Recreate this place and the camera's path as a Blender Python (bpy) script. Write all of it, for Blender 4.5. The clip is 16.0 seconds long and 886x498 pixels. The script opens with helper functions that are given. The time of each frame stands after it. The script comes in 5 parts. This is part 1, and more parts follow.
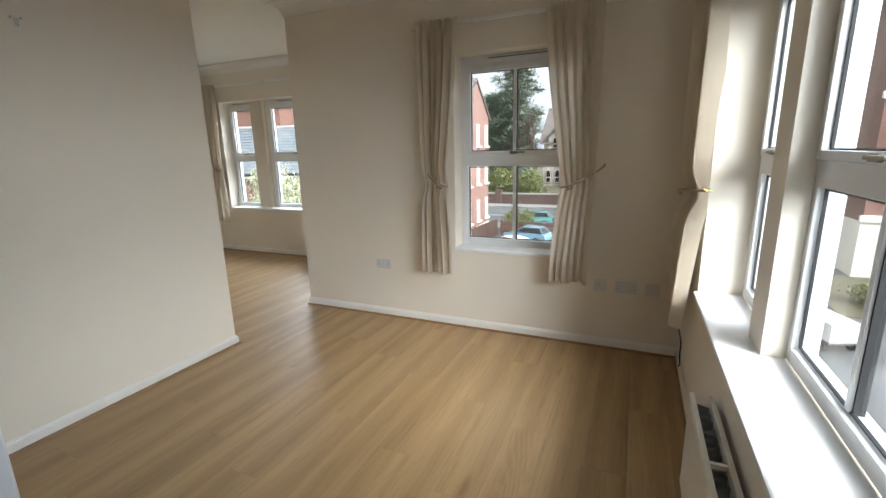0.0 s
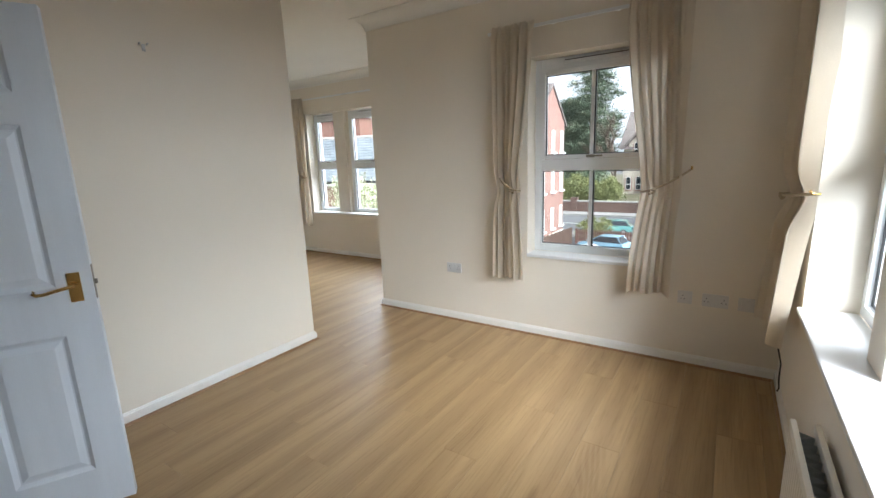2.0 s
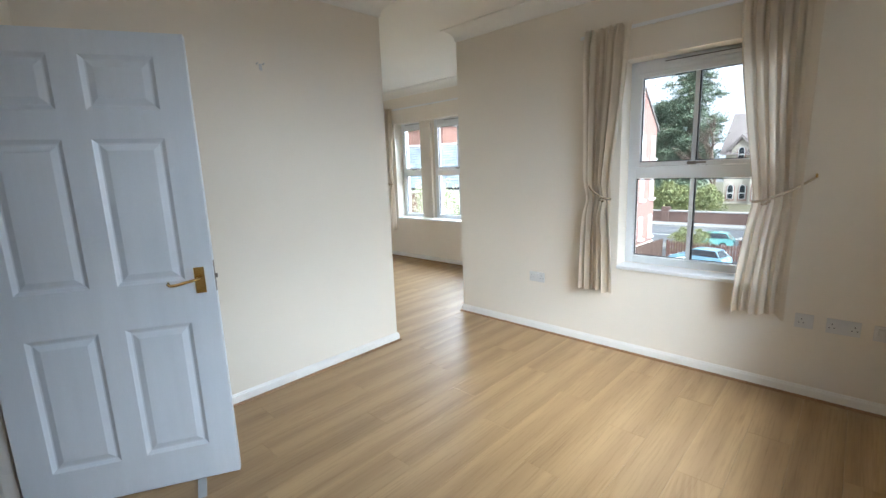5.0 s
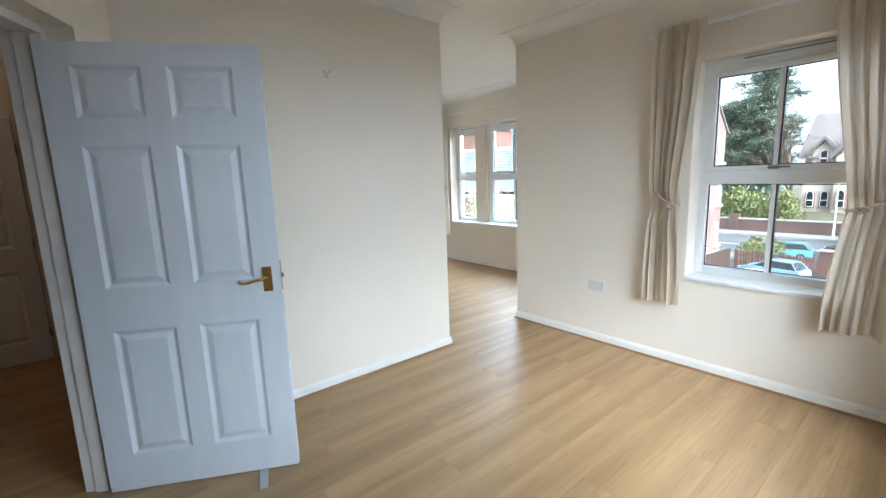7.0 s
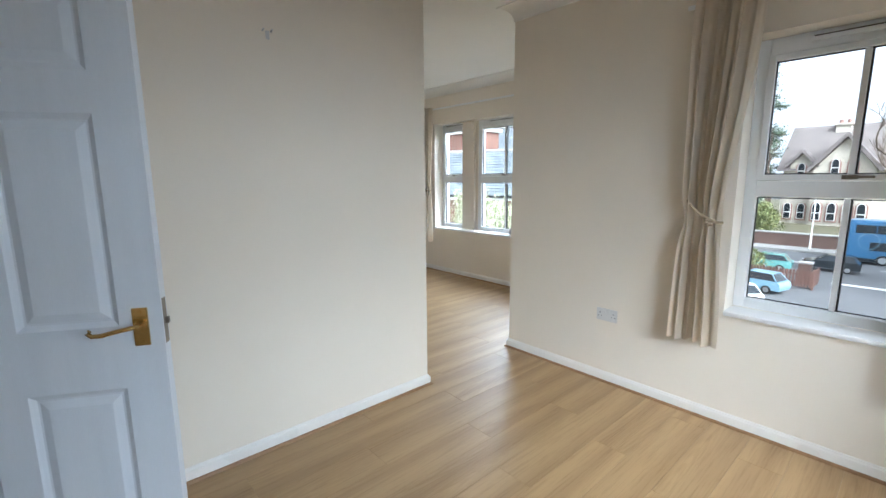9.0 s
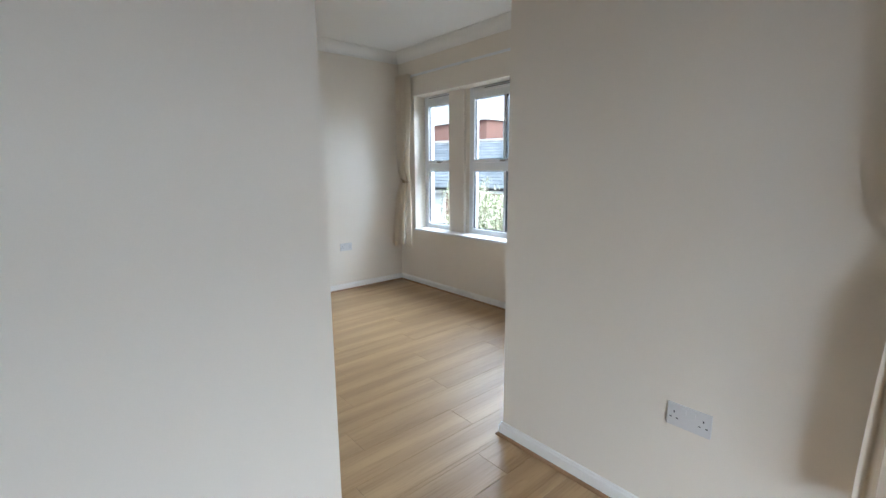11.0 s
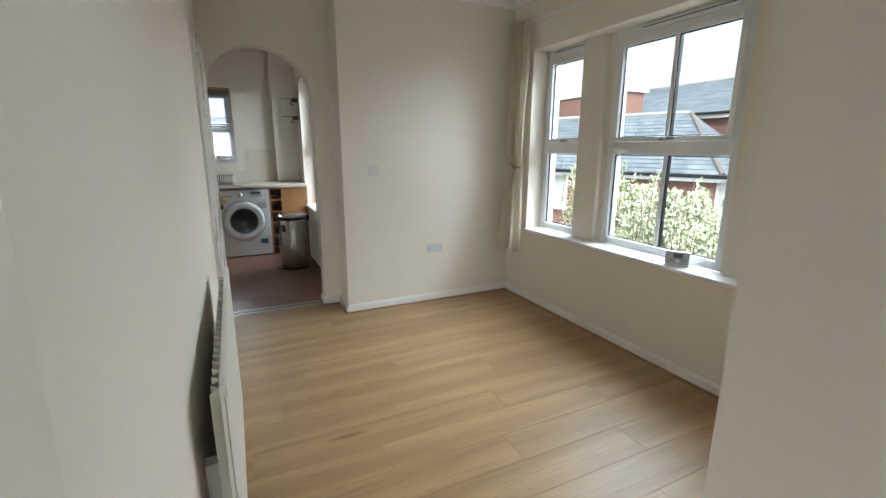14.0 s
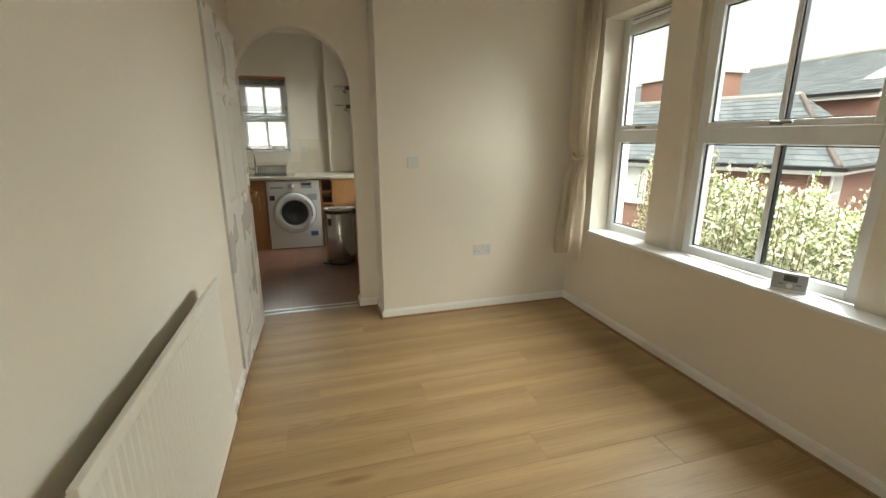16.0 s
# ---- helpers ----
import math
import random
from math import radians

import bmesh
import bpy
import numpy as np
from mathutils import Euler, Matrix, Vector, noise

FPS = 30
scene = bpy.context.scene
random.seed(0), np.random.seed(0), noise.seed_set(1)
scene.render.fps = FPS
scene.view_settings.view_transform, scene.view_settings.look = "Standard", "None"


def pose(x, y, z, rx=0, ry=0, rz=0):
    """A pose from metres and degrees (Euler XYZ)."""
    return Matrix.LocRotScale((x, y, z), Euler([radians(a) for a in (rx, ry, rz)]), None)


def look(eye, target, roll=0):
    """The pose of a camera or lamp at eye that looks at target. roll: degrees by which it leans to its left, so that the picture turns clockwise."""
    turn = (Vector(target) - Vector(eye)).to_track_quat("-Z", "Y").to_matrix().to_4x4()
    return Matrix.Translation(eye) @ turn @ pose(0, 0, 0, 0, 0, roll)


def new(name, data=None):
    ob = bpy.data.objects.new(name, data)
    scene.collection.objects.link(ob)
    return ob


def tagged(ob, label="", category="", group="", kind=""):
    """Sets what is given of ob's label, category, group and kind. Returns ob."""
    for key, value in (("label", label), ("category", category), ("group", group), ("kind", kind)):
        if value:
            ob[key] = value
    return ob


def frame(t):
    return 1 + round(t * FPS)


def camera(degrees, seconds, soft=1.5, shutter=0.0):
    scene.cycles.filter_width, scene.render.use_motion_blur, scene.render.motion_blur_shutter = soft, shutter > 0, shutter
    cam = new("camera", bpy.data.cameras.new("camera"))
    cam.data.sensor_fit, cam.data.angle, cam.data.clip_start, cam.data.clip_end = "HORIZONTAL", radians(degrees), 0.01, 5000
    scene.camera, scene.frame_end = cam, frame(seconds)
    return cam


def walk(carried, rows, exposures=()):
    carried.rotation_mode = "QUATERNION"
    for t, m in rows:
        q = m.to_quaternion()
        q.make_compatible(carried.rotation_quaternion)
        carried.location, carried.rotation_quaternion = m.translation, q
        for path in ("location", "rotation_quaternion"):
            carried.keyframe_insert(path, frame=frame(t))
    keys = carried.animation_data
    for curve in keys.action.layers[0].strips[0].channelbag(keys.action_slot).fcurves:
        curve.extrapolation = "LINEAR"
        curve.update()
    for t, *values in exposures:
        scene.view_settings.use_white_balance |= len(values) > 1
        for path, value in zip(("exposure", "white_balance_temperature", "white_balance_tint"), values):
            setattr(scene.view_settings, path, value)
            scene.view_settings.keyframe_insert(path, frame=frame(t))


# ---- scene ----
cam = camera(91.0, 16.0)
PATH = [
    (0, (0.247, 0.079, 1.447), (-0.545, 1.861, 1.003), -1.4),
    (0.5, (0.257, 0.08, 1.431), (-0.621, 1.827, 1.013), -1.7),
    (1, (0.244, 0.075, 1.425), (-0.699, 1.791, 1.021), -1.7),
    (1.5, (0.238, 0.071, 1.426), (-0.766, 1.754, 1.024), -1.9),
    (2, (0.252, 0.076, 1.427), (-0.829, 1.711, 1.025), -2.1),
    (2.5, (0.24, 0.068, 1.428), (-0.895, 1.667, 1.032), -2.2),
    (3, (0.236, 0.058, 1.422), (-0.945, 1.626, 1.038), -2.3),
    (3.5, (0.233, 0.058, 1.427), (-0.996, 1.589, 1.048), -2.4),
    (4, (0.227, 0.052, 1.429), (-1.046, 1.549, 1.057), -2.3),
    (6.5, (0.199, 0.035, 1.433), (-1.287, 1.33, 1.094), -2.1),
    (7, (0.179, 0.029, 1.434), (-1.342, 1.285, 1.102), -2.0),
    (7.5, (0.149, 0.075, 1.439), (-1.405, 1.291, 1.114), -1.8),
    (8, (0.082, 0.182, 1.442), (-1.498, 1.365, 1.12), -1.4),
    (8.5, (-0.069, 0.322, 1.425), (-1.635, 1.524, 1.101), -0.8),
    (9, (-0.342, 0.506, 1.426), (-1.815, 1.82, 1.1), -0.3),
    (9.2, (-0.442, 0.599, 1.425), (-1.893, 1.936, 1.099), -0.3),
    (11.3, (-1.353, 1.867, 1.354), (-2.859, 3.129, 0.98), -0.4),
    (11.5, (-1.417, 1.975, 1.378), (-2.995, 3.142, 0.99), -0.2),
    (12, (-1.616, 2.155, 1.394), (-3.298, 3.152, 0.971), -0.7),
    (12.5, (-1.857, 2.262, 1.396), (-3.546, 3.241, 0.966), -0.2),
    (13, (-1.985, 2.325, 1.374), (-3.681, 3.295, 0.948), 0.1),
    (13.5, (-2.068, 2.379, 1.377), (-3.784, 3.307, 0.938), 0.3),
    (14, (-2.153, 2.462, 1.382), (-3.911, 3.302, 0.933), 0.2),
    (14.5, (-2.22, 2.54, 1.38), (-4.038, 3.235, 0.921), -0.1),
    (15, (-2.295, 2.624, 1.387), (-4.136, 3.239, 0.904), -0.4),
    (15.5, (-2.391, 2.711, 1.38), (-4.234, 3.309, 0.884), -0.1),
    (16, (-2.487, 2.797, 1.382), (-4.346, 3.344, 0.887), -0.1),
]
walk(cam, [(t, look(eye, target, roll)) for t, eye, target, roll in PATH],
     [(0, 1.25, 5900, 8), (2, 1.55, 5700, 8), (4, 1.8, 5450, 7), (7, 2.0, 5250, 6), (9.2, 1.65, 5350, 7), (11.4, 1.4, 5200, 9), (12.1, 1.38, 6800, 8), (13.0, 1.4, 6600, 7),
      (13.5, 1.34, 5400, 6), (14.0, 1.3, 5650, 5), (14.5, 1.26, 6550, 4), (16, 1.2, 6800, 3)])

# ---------------------------------------------------------------- light
world = bpy.data.worlds.new("sky")
scene.world = world
world.use_nodes = True
wn, wl = world.node_tree.nodes, world.node_tree.links
wn.clear()
sky = wn.new("ShaderNodeTexSky")
sky.sky_type = "NISHITA"
sky.sun_disc = False
sky.sun_elevation = radians(38)
sky.sun_rotation = radians(120)
sky.air_density, sky.dust_density, sky.ozone_density = 1.0, 6.0, 0.6
bg = wn.new("ShaderNodeBackground")
bg.inputs["Strength"].default_value = 0.15
wo = wn.new("ShaderNodeOutputWorld")
hs = wn.new("ShaderNodeHueSaturation")
hs.inputs["Saturation"].default_value = 0.3
cloud = wn.new("ShaderNodeMixRGB")
cloud.blend_type = "LIGHTEN"
cloud.inputs[0].default_value = 1.0
cloud.inputs[2].default_value = (3.3, 3.4, 3.5, 1)
wl.new(sky.outputs[0], cloud.inputs[1])
wl.new(cloud.outputs[0], hs.inputs["Color"])
wl.new(hs.outputs[0], bg.inputs[0])
wl.new(bg.outputs[0], wo.inputs[0])

sun = new("sun", bpy.data.lights.new("sun", "SUN"))
sun.data.energy, sun.data.angle, sun.data.color = 1.3, radians(25), (1.0, 0.96, 0.9)
sun.matrix_world = look((12, -7, 11), (0, 0, 0))


def window_light(name, eye, target, width, height, watts, color=(0.94, 0.98, 1.0)):
    lamp = new(name, bpy.data.lights.new(name, "AREA"))
    lamp.data.shape, lamp.data.size, lamp.data.size_y = "RECTANGLE", width, height
    lamp.data.energy, lamp.data.color = watts, color
    lamp.matrix_world = look(eye, target)
    return lamp


window_light("sky_light_east", (5.0, 0.4, 3.3), (-0.5, 1.3, 0.8), 8.0, 4.0, 450)
window_light("sky_light_north", (-0.64, 4.9, 2.5), (-0.64, 2.4, 0.6), 2.0, 2.2, 4)
window_light("sky_light_dining", (-4.6, 6.7, 2.8), (-4.6, 4.0, 0.6), 2.8, 2.0, 165)
window_light("sky_light_kitchen", (-9.8, 2.23, 2.3), (-8.1, 2.23, 0.9), 1.0, 1.3, 30)
window_light("sky_light_kitchen_side", (-8.04, 4.4, 2.3), (-8.04, 2.8, 0.6), 1.3, 1.6, 40)


# ---------------------------------------------------------------- materials
def nodes_of(name):
    m = bpy.data.materials.new(name)
    m.use_nodes = True
    nt = m.node_tree
    return m, nt.nodes, nt.links, nt.nodes["Principled BSDF"]


def coords(n, l, scale, kind="Object"):
    tc = n.new("ShaderNodeTexCoord")
    mp = n.new("ShaderNodeMapping")
    mp.inputs["Scale"].default_value = scale
    l.new(tc.outputs[kind], mp.inputs[0])
    return mp


def noise_node(n, l, src, scale, detail=4.0, rough=0.55):
    t = n.new("ShaderNodeTexNoise")
    t.inputs["Scale"].default_value = scale
    t.inputs["Detail"].default_value = detail
    t.inputs["Roughness"].default_value = rough
    l.new(src.outputs[0], t.inputs["Vector"])
    return t


def ramp(n, l, src, stops):
    r = n.new("ShaderNodeValToRGB")
    e = r.color_ramp.elements
    e[0].position, e[0].color = stops[0][0], (*stops[0][1], 1)
    e[1].position, e[1].color = stops[-1][0], (*stops[-1][1], 1)
    for p, c in stops[1:-1]:
        k = e.new(p)
        k.color = (*c, 1)
    l.new(src, r.inputs[0])
    return r


def mix(n, l, kind, fac, a, b):
    m = n.new("ShaderNodeMix")
    m.data_type, m.blend_type = "RGBA", kind
    for v, i in ((fac, 0), (a, 6), (b, 7)):
        if isinstance(v, (int, float)):
            m.inputs[i].default_value = v
        elif isinstance(v, tuple):
            m.inputs[i].default_value = (*v, 1)
        else:
            l.new(v, m.inputs[i])
    return m.outputs[2]


def bump(n, l, height, strength, distance, bsdf):
    b = n.new("ShaderNodeBump")
    b.inputs["Strength"].default_value, b.inputs["Distance"].default_value = strength, distance
    l.new(height, b.inputs["Height"])
    l.new(b.outputs[0], bsdf.inputs["Normal"])


def tint(c, k):
    return tuple(min(1.0, v * k) for v in c)


def surface(name, col, rough=0.5, metal=0.0, large=(1.5, 0.05), fine=(60, 0.05), relief=0.15, depth=0.002, stretch=(1, 1, 1), vary=0.0, coat=0.0):
    """A plain surface with blotches at a large scale, grain at a fine one, and relief."""
    m, n, l, b = nodes_of(name)
    mp = coords(n, l, stretch)
    a = noise_node(n, l, mp, large[0], 3)
    f = noise_node(n, l, mp, fine[0], 5)
    ra = ramp(n, l, a.outputs[0], [(0.3, tint(col, 1 - large[1])), (0.7, tint(col, 1 + large[1]))])
    rf = ramp(n, l, f.outputs[0], [(0.3, (1 - fine[1],) * 3), (0.7, (1.0,) * 3)])
    c = mix(n, l, "MULTIPLY", 1.0, ra.outputs[0], rf.outputs[0])
    if vary:
        oi = n.new("ShaderNodeObjectInfo")
        rv = ramp(n, l, oi.outputs["Random"], [(0.0, (1 - vary,) * 3), (1.0, (1.0,) * 3)])
        c = mix(n, l, "MULTIPLY", 1.0, c, rv.outputs[0])
    l.new(c, b.inputs["Base Color"])
    rr = n.new("ShaderNodeMapRange")
    rr.inputs["To Min"].default_value, rr.inputs["To Max"].default_value = max(0.02, rough - 0.06), min(1, rough + 0.06)
    l.new(a.outputs[0], rr.inputs["Value"])
    l.new(rr.outputs[0], b.inputs["Roughness"])
    b.inputs["Metallic"].default_value = metal
    b.inputs["Coat Weight"].default_value = coat
    if relief:
        bump(n, l, f.outputs[0], relief, depth, b)
    return m


def oak(name, light, dark, stretch, vary=0.12, rough=0.42, relief=0.05):
    """Wood with long grain, cathedral figure and small knots; each board draws its own piece."""
    m, n, l, b = nodes_of(name)
    tc = n.new("ShaderNodeTexCoord")
    oi = n.new("ShaderNodeObjectInfo")
    off = n.new("ShaderNodeVectorMath")
    off.operation = "MULTIPLY_ADD"
    l.new(oi.outputs["Random"], off.inputs[0])
    off.inputs[1].default_value = (37, 91, 13)
    l.new(tc.outputs["Object"], off.inputs[2])
    mp = n.new("ShaderNodeMapping")
    mp.inputs["Scale"].default_value = stretch
    l.new(off.outputs[0], mp.inputs[0])
    warp = noise_node(n, l, mp, 1.1, 3)
    wv = mix(n, l, "ADD", 0.55, mp.outputs[0], warp.outputs["Color"])
    rings = n.new("ShaderNodeTexWave")
    rings.wave_type, rings.bands_direction = "BANDS", "X"
    rings.inputs["Scale"].default_value, rings.inputs["Distortion"].default_value = 0.30, 10.0
    rings.inputs["Detail"].default_value, rings.inputs["Detail Scale"].default_value = 2.0, 0.9
    l.new(wv, rings.inputs["Vector"])
    fine = n.new("ShaderNodeMapping")
    fine.inputs["Scale"].default_value = tuple(s * (9 if s > 3 else 3.5) for s in stretch)
    l.new(off.outputs[0], fine.inputs[0])
    pores = noise_node(n, l, fine, 2.0, 6, 0.7)
    broad = noise_node(n, l, mp, 0.55, 2)
    base = ramp(n, l, rings.outputs["Color"], [(0.0, tint(dark, 1.0)), (0.45, tuple((a + c) / 2 for a, c in zip(light, dark))), (1.0, light)])
    soft = mix(n, l, "MIX", 0.60, base.outputs[0], tuple((a * 0.72 + c * 0.28) for a, c in zip(light, dark)))
    rp = ramp(n, l, pores.outputs[0], [(0.30, (0.78, 0.75, 0.71)), (0.52, (1.0, 1.0, 1.0))])
    rb = ramp(n, l, broad.outputs[0], [(0.3, (0.92, 0.905, 0.885)), (0.7, (1.05, 1.045, 1.04))])
    c = mix(n, l, "MULTIPLY", 1.0, soft, rp.outputs[0])
    c = mix(n, l, "MULTIPLY", 1.0, c, rb.outputs[0])
    # nested contour lines of cathedral figure, in patches only
    hill = noise_node(n, l, mp, 0.7, 1.5, 0.4)
    steps, wave = n.new("ShaderNodeMath"), n.new("ShaderNodeMath")
    steps.operation, steps.inputs[1].default_value = "MULTIPLY", 300.0
    wave.operation = "SINE"
    l.new(hill.outputs[0], steps.inputs[0])
    l.new(steps.outputs[0], wave.inputs[0])
    rl = ramp(n, l, wave.outputs[0], [(0.0, (0.78, 0.71, 0.63)), (0.35, (1.0, 1.0, 1.0))])
    patch = noise_node(n, l, mp, 0.9, 2)
    where = ramp(n, l, patch.outputs[0], [(0.52, (0.0, 0.0, 0.0)), (0.68, (0.42, 0.42, 0.42))])
    c = mix(n, l, "MULTIPLY", where.outputs[0], c, rl.outputs[0])
    kn = n.new("ShaderNodeTexVoronoi")
    km = n.new("ShaderNodeMapping")
    km.inputs["Scale"].default_value = tuple(s * 0.55 if s > 3 else s * 1.6 for s in stretch)
    l.new(off.outputs[0], km.inputs[0])
    l.new(km.outputs[0], kn.inputs["Vector"])
    kn.inputs["Scale"].default_value = 0.9
    rk = ramp(n, l, kn.outputs["Distance"], [(0.02, (0.5, 0.4, 0.3)), (0.075, (1, 1, 1))])
    c = mix(n, l, "MULTIPLY", 0.8, c, rk.outputs[0])
    rv = ramp(n, l, oi.outputs["Random"], [(0.0, (1 - vary,) * 3), (1.0, (1.0,) * 3)])
    c = mix(n, l, "MULTIPLY", 1.0, c, rv.outputs[0])
    l.new(c, b.inputs["Base Color"])
    rr = n.new("ShaderNodeMapRange")
    rr.inputs["To Min"].default_value, rr.inputs["To Max"].default_value = rough + 0.08, rough - 0.05
    l.new(pores.outputs[0], rr.inputs["Value"])
    l.new(rr.outputs[0], b.inputs["Roughness"])
    bump(n, l, pores.outputs[0], relief, 0.001, b)
    return m


def brickwork(name, c1, c2, mortar, scale=1.0, axis="x"):
    """Brick courses 75 mm high, 225 mm long, with recessed joints."""
    m, n, l, b = nodes_of(name)
    tc = n.new("ShaderNodeTexCoord")
    sp = n.new("ShaderNodeSeparateXYZ")
    cb = n.new("ShaderNodeCombineXYZ")
    ad = n.new("ShaderNodeMath")
    ad.operation = "ADD"
    l.new(tc.outputs["Object"], sp.inputs[0])
    l.new(sp.outputs[0], ad.inputs[0])
    l.new(sp.outputs[1], ad.inputs[1])
    l.new(ad.outputs[0], cb.inputs[0])
    l.new(sp.outputs[2], cb.inputs[1])
    t = n.new("ShaderNodeTexBrick")
    t.inputs["Scale"].default_value = scale
    t.inputs["Brick Width"].default_value, t.inputs["Row Height"].default_value = 0.225, 0.075
    t.inputs["Mortar Size"].default_value = 0.006
    t.inputs["Color1"].default_value, t.inputs["Color2"].default_value, t.inputs["Mortar"].default_value = (*c1, 1), (*c2, 1), (*mortar, 1)
    l.new(cb.outputs[0], t.inputs["Vector"])
    a = noise_node(n, l, cb, 0.7, 4)
    r = ramp(n, l, a.outputs[0], [(0.3, (0.8, 0.78, 0.76)), (0.7, (1.05, 1.03, 1.0))])
    c = mix(n, l, "MULTIPLY", 1.0, t.outputs["Color"], r.outputs[0])
    l.new(c, b.inputs["Base Color"])
    b.inputs["Roughness"].default_value = 0.85
    bump(n, l, t.outputs["Fac"], -0.4, 0.01, b)
    return m


def leafage(name, stops, rough=0.55):
    m, n, l, b = nodes_of(name)
    g = n.new("ShaderNodeNewGeometry")
    r = ramp(n, l, g.outputs["Random Per Island"], stops)
    l.new(r.outputs[0], b.inputs["Base Color"])
    b.inputs["Roughness"].default_value = rough
    return m


def clear_glass(name, body=(0.97, 0.985, 0.98)):
    m, n, l, b = nodes_of(name)
    n.remove(b)
    tr, gl, mx, fr = n.new("ShaderNodeBsdfTransparent"), n.new("ShaderNodeBsdfGlossy"), n.new("ShaderNodeMixShader"), n.new("ShaderNodeLayerWeight")
    pw, ma = n.new("ShaderNodeMath"), n.new("ShaderNodeMath")
    pw.operation, ma.operation = "POWER", "MULTIPLY_ADD"
    pw.inputs[1].default_value, ma.inputs[1].default_value, ma.inputs[2].default_value = 5.0, 0.6, 0.02
    tr.inputs[0].default_value = (*body, 1)
    gl.inputs["Roughness"].default_value = 0.02
    fr.inputs[0].default_value = 0.5
    l.new(fr.outputs["Facing"], pw.inputs[0])
    l.new(pw.outputs[0], ma.inputs[0])
    l.new(ma.outputs[0], mx.inputs[0])
    l.new(tr.outputs[0], mx.inputs[1])
    l.new(gl.outputs[0], mx.inputs[2])
    l.new(mx.outputs[0], n["Material Output"].inputs[0])
    return m


CREAM = (0.79, 0.726, 0.622)
M_WALL = surface("cream_wall_paint", CREAM, 0.75, large=(0.8, 0.025), fine=(220, 0.02), relief=0.12, depth=0.001)
M_CEIL = surface("white_ceiling_paint", (0.82, 0.80, 0.75), 0.8, large=(0.7, 0.02), fine=(180, 0.02), relief=0.12, depth=0.001)
M_GLOSS = surface("white_gloss_woodwork", (0.82, 0.795, 0.75), 0.28, large=(2, 0.02), fine=(90, 0.015), relief=0.04, depth=0.001, coat=0.2)
# white door paint with the bluish window light mixed into its colour
M_DOOR_COOL = surface("white_door_paint_cool_lit", (0.70, 0.74, 0.79), 0.36, large=(2.5, 0.03), fine=(70, 0.03), relief=0.12, depth=0.0008, stretch=(6, 6, 0.5))
M_UPVC = surface("white_upvc", (0.80, 0.81, 0.81), 0.3, large=(3, 0.02), fine=(120, 0.015), relief=0.02)
M_GASKET = surface("black_rubber_gasket", (0.02, 0.02, 0.02), 0.6, relief=0.05)
M_SILL = surface("white_sill_board", (0.80, 0.80, 0.80), 0.32, large=(2.5, 0.03), fine=(90, 0.02), relief=0.04)
M_LINEN = surface("cream_curtain_cotton", (0.76, 0.68, 0.56), 0.9, large=(4, 0.05), fine=(420, 0.14), relief=0.5, depth=0.0012)
lt = M_LINEN.node_tree
tl, ms = lt.nodes.new("ShaderNodeBsdfTranslucent"), lt.nodes.new("ShaderNodeMixShader")
tl.inputs[0].default_value = (0.80, 0.73, 0.62, 1)
ms.inputs[0].default_value = 0.5
lt.links.new(lt.nodes["Principled BSDF"].outputs[0], ms.inputs[1])
lt.links.new(tl.outputs[0], ms.inputs[2])
lt.links.new(ms.outputs[0], lt.nodes["Material Output"].inputs[0])
M_ROPE = surface("beige_twisted_rope", (0.55, 0.45, 0.31), 0.85, fine=(300, 0.35), relief=0.8, depth=0.002)
M_BRASS = surface("worn_brass", (0.72, 0.50, 0.20), 0.25, 1.0, large=(20, 0.12), fine=(150, 0.1), relief=0.04)
M_CHROME = surface("brushed_metal", (0.62, 0.62, 0.62), 0.3, 1.0, large=(10, 0.06), fine=(120, 0.05), relief=0.03)
M_LATCH = surface("dull_bronze_metal", (0.26, 0.23, 0.19), 0.38, 0.9, large=(20, 0.1), relief=0.05)
M_STEEL = surface("stainless_steel", (0.56, 0.54, 0.52), 0.2, 1.0, large=(5, 0.06), fine=(60, 0.05), relief=0.02, stretch=(6, 6, 1))
M_PLASTIC = surface("white_plastic", (0.78, 0.78, 0.77), 0.35, large=(5, 0.02), fine=(100, 0.02), relief=0.02)
M_PLATE = surface("off_white_socket_plastic", (0.66, 0.645, 0.62), 0.4, large=(5, 0.02), fine=(100, 0.02), relief=0.02)
M_BLACK = surface("black_plastic", (0.015, 0.015, 0.017), 0.4, relief=0.05)
M_DARK = surface("dark_grey_metal", (0.09, 0.09, 0.095), 0.5, 0.3, relief=0.08)
M_GREY = surface("grey_plastic", (0.42, 0.44, 0.45), 0.45, relief=0.05)
M_RAD = surface("cream_white_radiator_enamel", (0.79, 0.76, 0.68), 0.33, large=(2, 0.02), fine=(100, 0.015), relief=0.03)
M_LAM = oak("oak_laminate_plank", (0.475, 0.326, 0.160), (0.28, 0.17, 0.077), (5.2, 0.42, 5.2), vary=0.055)
M_BEAD = oak("oak_bead", (0.34, 0.205, 0.10), (0.23, 0.13, 0.06), (5.0, 5.0, 5.0), vary=0.05)
M_CAB = oak("kitchen_cabinet_wood", (0.47, 0.24, 0.10), (0.31, 0.14, 0.055), (9.0, 9.0, 0.9), vary=0.06, rough=0.35)
M_TERRA = surface("brown_vinyl_floor_tile", (0.30, 0.155, 0.10), 0.34, large=(3.5, 0.22), fine=(30, 0.25), relief=0.12, depth=0.002, vary=0.12)
M_GROUT = surface("brown_grout", (0.20, 0.12, 0.085), 0.8, relief=0.3)
M_WTILE = surface("cream_glazed_tile", (0.76, 0.69, 0.56), 0.15, large=(4, 0.02), fine=(60, 0.02), relief=0.03, vary=0.05)
